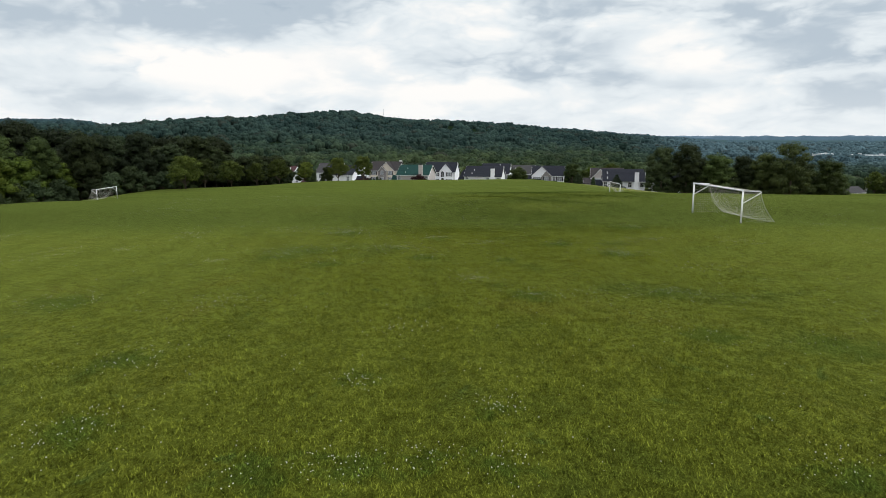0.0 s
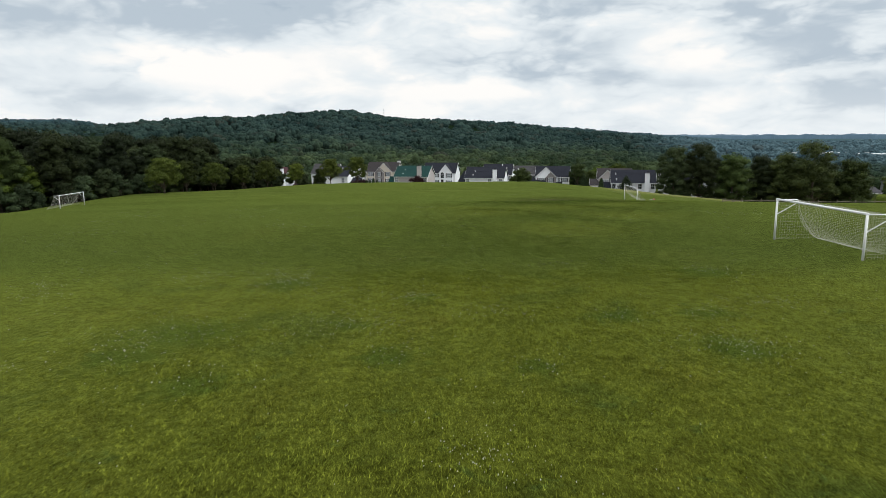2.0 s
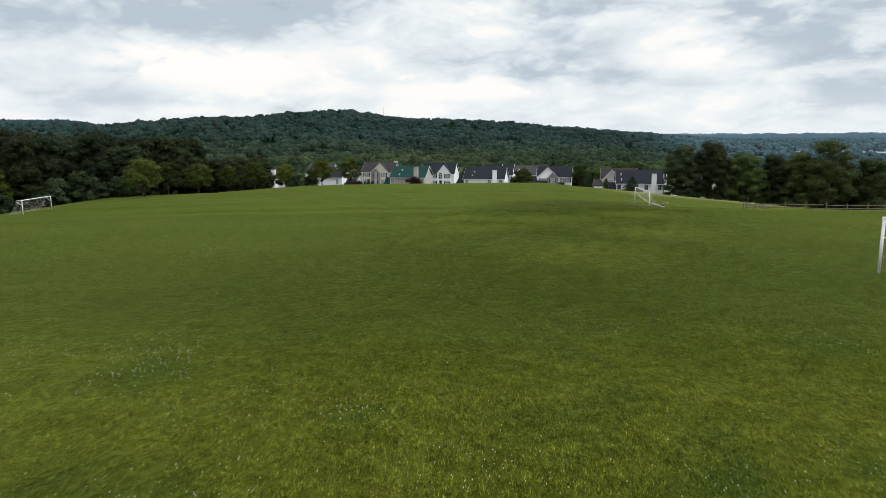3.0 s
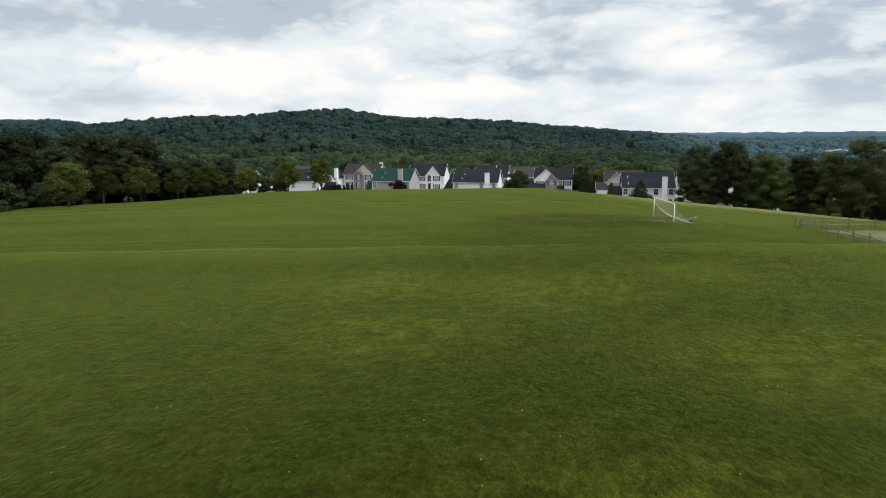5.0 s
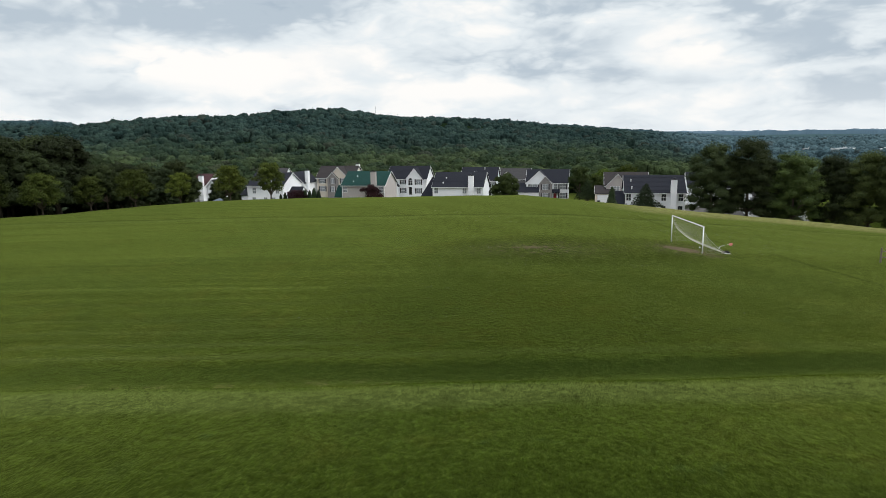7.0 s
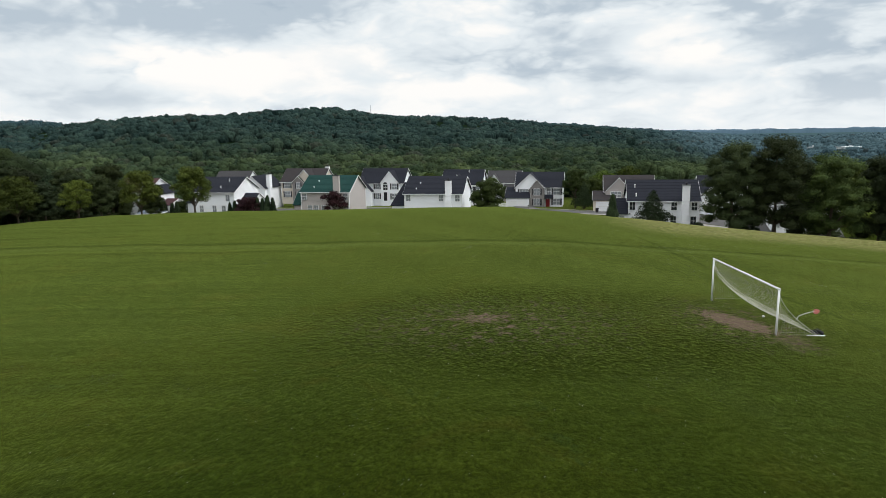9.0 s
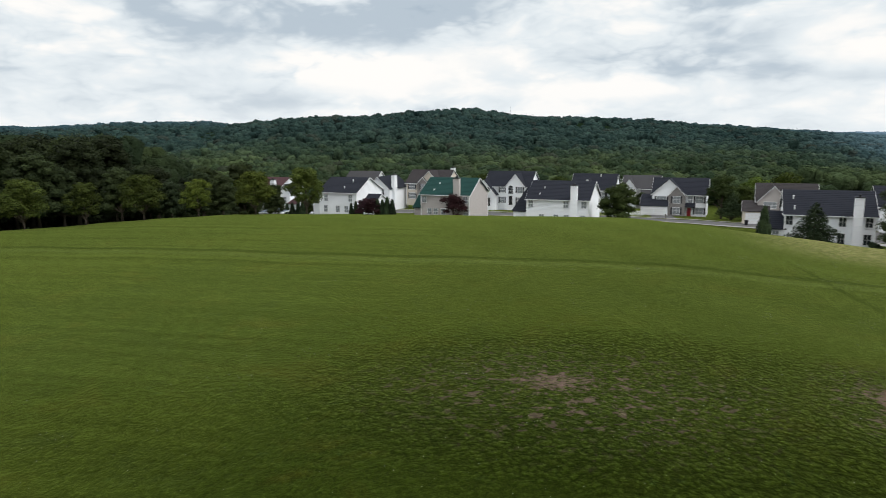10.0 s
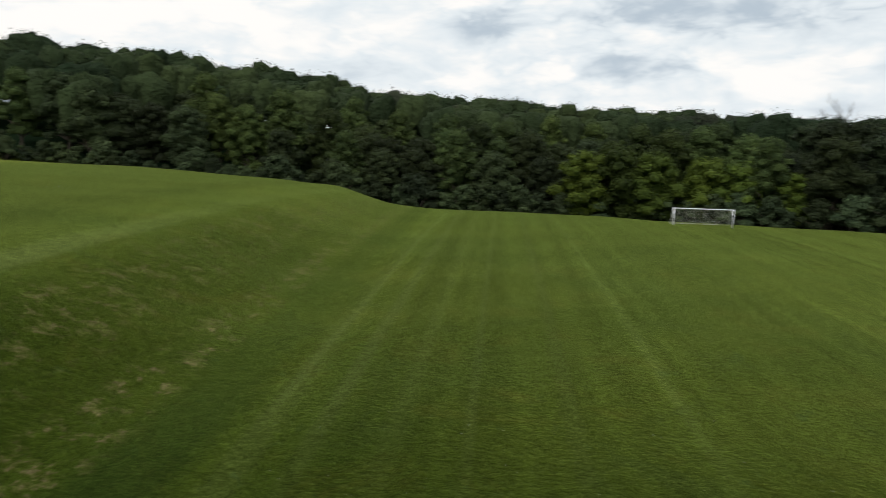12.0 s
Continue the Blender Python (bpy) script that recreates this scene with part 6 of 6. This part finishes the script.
def picket_fence(x0, x1, y, label):
    top = tagged(new("picket_fence"), label, "fence")
    n = int((x1 - x0) / 0.16)
    for i in range(n + 1):
        x = x0 + (x1 - x0) * i / n
        z = ground_z(x, y)
        b = Build()
        b.prism([(x - 0.05, y, z), (x + 0.05, y, z), (x + 0.05, y, z + 1.1), (x, y, z + 1.2), (x - 0.05, y, z + 1.1)], (0, 0.025, 0))
        part("picket", b, M_TRIM, top)
    for hgt in (0.35, 0.9):
        b = Build()
        b.prism([(x0, y + 0.028, ground_z(x0, y) + hgt), (x1, y + 0.028, ground_z(x1, y) + hgt), (x1, y + 0.028, ground_z(x1, y) + hgt + 0.09), (x0, y + 0.028, ground_z(x0, y) + hgt + 0.09)], (0, 0.04, 0))
        part("fence_rail", b, M_TRIM, top)


picket_fence(31.0, 36.0, 256.0, "white picket fence beside a driveway")


def slab(name, x0, y0, x1, y1, mat, label, category):
    """A drive or path that lies on the land."""
    b = Build()
    n = 6
    for j in range(n + 1):
        for i in range(n + 1):
            x, y = x0 + (x1 - x0) * i / n, y0 + (y1 - y0) * j / n
            b.v.append((x, y, ground_z(x, y) + 0.10))
    b.f = [(j * (n + 1) + i, j * (n + 1) + i + 1, (j + 1) * (n + 1) + i + 1, (j + 1) * (n + 1) + i) for j in range(n) for i in range(n)]
    return tagged(new(name, b.mesh(name, mat, True)), label, category, kind="structure")


slab("driveway", 37.6, 247.4, 42.8, 257.0, M_ASPHALT, "dark asphalt driveway in front of the garage", "driveway")
slab("driveway", 55.8, 240.0, 60.0, 241.6, M_CONCRETE, "short concrete driveway by the street", "driveway")

# ---- the far plain: long flat-roofed sheds and a few houses among the trees ----


def shed(az, r, w, d, h, level, turn, mat, label):
    top = tagged(new("warehouse"), label, "warehouse", group="far buildings")
    x, y = 3 + r * math.sin(radians(az)), r * math.cos(radians(az))
    top.matrix_world = pose(x, y, level, 0, 0, turn)
    b = Build()
    b.box(-w / 2, -d / 2, -14, w / 2, d / 2, h)
    part("wall", b, mat, top)
    b = Build()
    b.box(-w / 2 - 0.6, -d / 2 - 0.6, h, w / 2 + 0.6, d / 2 + 0.6, h + 0.9)
    part("roof", b, M_METAL, top)
    for i in range(int(w / 14)):
        b = Build()
        b.box(-w / 2 + 5 + 14 * i, -d / 2 - 0.25, h * 0.25, -w / 2 + 11 + 14 * i, -d / 2, h * 0.7)
        part("window", b, M_GLASS, top)
    for i in range(int(w / 22)):
        b = Build()
        b.box(-w / 2 + 8 + 22 * i, -2, h + 0.9, -w / 2 + 12 + 22 * i, 2, h + 2.6)
        part("roof_unit", b, M_METAL, top)


shed(33.7, 950, 62, 30, 8.5, -30.0, -28, M_SIDING, "long white flat-roofed shed far off in the plain")
shed(29.0, 1100, 104, 34, 8.0, -32.5, -30, M_SIDING, "very long white flat-roofed shed far off in the plain")
shed(36.6, 980, 70, 34, 9.5, -29.5, -34, M_SIDING_GREY, "long pale grey flat-roofed shed far off in the plain")
shed(14.0, 780, 16, 9, 5.5, -15.0, -10, M_SIDING, "small white building among the far trees")
shed(11.4, 900, 9, 8, 5.5, -13.5, 10, M_SIDING, "small white house on the wooded slope")


def mast():
    top = tagged(new("radio_mast"), "thin steel lattice mast on the ridge", "mast")
    x, y = 3 + 1500 * math.sin(radians(-5.17)), 1500 * math.cos(radians(-5.17))
    z = ground_z(x, y)
    b = Build()
    for dx, dy in ((-0.7, 0), (0.7, 0), (0, 1)):
        b.tube([(x + dx, y + dy, z), (x + dx * 0.4, y + dy * 0.4, z + 24)], 0.18, 4)
    for i in range(10):
        b.tube([(x - 0.6, y, z + 2 + 2.2 * i), (x + 0.6, y, z + 3.2 + 2.2 * i)], 0.10, 4)
    part("lattice", b, M_METAL, top)


mast()

# ---- standing grass and clover where the field is seen closest ----


def standing_grass():
    g = np.random.default_rng(4)
    # thickest along the line over which the camera flies low, thinning out to both sides
    n = 70000
    y = np.concatenate([4 + 28 * g.random(32000) ** 1.15, g.uniform(32, 80, 23000), g.uniform(80, 112, 15000)])
    x = np.interp(y, [0, 18, 38, 55, 72, 88, 112], [3.1, 4.4, 7.6, 11.8, 15.5, 17.0, 22.0]) + g.normal(size=n) * np.interp(y, [0, 40, 80, 95], [6.0, 6.0, 7.0, 9.0])
    thin = ((x - 21.5) / 10.0) ** 2 + ((y - 115.2) / 7.0) ** 2
    keep = g.random(n) < np.where(thin < 1, 0.25, 1.0)
    # separate hummocks on the worn ground before the goal
    m, m2 = 2600, 700
    hx, hy = 21.5 + g.normal(size=m) * 5.2, 115.2 + g.normal(size=m) * 3.4
    x = np.concatenate([x[keep], hx, 33.3 + g.normal(size=m2) * 2.4])
    y = np.concatenate([y[keep], hy, 115.6 + g.normal(size=m2) * 3.6])
    hum = np.concatenate([np.zeros(keep.sum()), np.ones(m + m2)])
    bare = (((x - 33.3) / 0.9) ** 2 + ((y - 115.5) / 2.2) ** 2 < 1) | (((x - 20.7) / 0.85) ** 2 + ((y - 115.9) / 0.6) ** 2 < 1)
    x, y, hum = x[~bare], y[~bare], hum[~bare]
    n = len(x)
    yb = y - 0.02 * (x - 15)
    per = 15
    tall = (0.022 + 0.030 * g.random(n) ** 1.5) * np.where(y < 34, 1.3, 1.0) + 0.03 * np.exp(-((yb - 74.5) / 1.6) ** 2) * g.random(n)
    spread = np.where(hum > 0, 0.055, 0.19)
    off = g.normal(size=(n, per, 2)) * spread[:, None, None]
    bx, by = x[:, None] + off[..., 0], y[:, None] + off[..., 1]
    base = np.stack([bx, by, height(bx, by) - 0.01], -1)
    a = g.uniform(0, 2 * math.pi, (n, per))
    lean = tall[:, None] * (0.35 + 1.1 * g.random((n, per)))
    w = 0.005 + 0.005 * g.random((n, per, 1))
    side = np.stack([-np.sin(a), np.cos(a), np.zeros_like(a)], -1) * w
    tip = base + np.stack([np.cos(a) * lean, np.sin(a) * lean, tall[:, None] * (0.7 + 0.6 * g.random((n, per)))], -1)
    v = np.stack([base - side, base + side, tip], 2).reshape(-1, 3)
    me = mesh_from_arrays("grass", v, np.arange(len(v)).reshape(-1, 3), M_BLADE)
    at = me.attributes.new("tone", "FLOAT", "POINT")
    at.data.foreach_set("value", np.repeat(g.random(n) * np.where(hum > 0, 0.55, 1.0), per * 3).astype(np.float32))
    return tagged(new("grass", me), "short green grass blades standing in tufts on the field", "grass", kind="stuff")


standing_grass()


def clover():
    g = np.random.default_rng(6)
    spread = [(g.uniform(-22, 42), g.uniform(8, 62), g.uniform(0.4, 1.2)) for _ in range(110)]
    spread += [(g.uniform(2, 46), g.uniform(98, 150), g.uniform(0.4, 0.8)) for _ in range(60)]
    pts = []
    for cx, cy, r in CLOVER + spread:
        k = int((30 + 90 * g.random() ** 1.6) * r * (1.5 if cy < 33 else 0.45))
        pts.append(np.stack([cx + g.normal(size=k) * r * 0.75, cy + g.normal(size=k) * r * 0.75], 1))
    pts.append(np.stack([g.uniform(-20, 40, 2600), 5 + 50 * g.random(2600) ** 1.3], 1))
    pts.append(np.stack([g.uniform(5, 45, 900), g.uniform(88, 130, 900)], 1))
    pts.append(np.stack([g.uniform(34, 64, 3200), g.uniform(112, 168, 3200)], 1))
    p = np.concatenate(pts)
    z = height(p[:, 0], p[:, 1]) + 0.07 + 0.03 * g.random(len(p))
    r = 0.006 + 0.006 * g.random(len(p)) ** 1.5
    c = np.stack([p[:, 0], p[:, 1], z], -1)
    d = np.array([(1, 0, 0), (0, 1, 0), (-1, 0, 0), (0, -1, 0), (0, 0, 1), (0, 0, -1)], float)
    v = (c[:, None] + d[None] * r[:, None, None]).reshape(-1, 3)
    f = np.array([(0, 1, 4), (1, 2, 4), (2, 3, 4), (3, 0, 4), (1, 0, 5), (2, 1, 5), (3, 2, 5), (0, 3, 5)])
    f = (f[None] + (np.arange(len(p)) * 6)[:, None, None]).reshape(-1, 3)
    me = mesh_from_arrays("clover_flowers", v, f, M_PETAL)
    return tagged(new("clover_flowers", me), "small white clover flowers scattered through the grass", "flowers", kind="stuff")


clover()
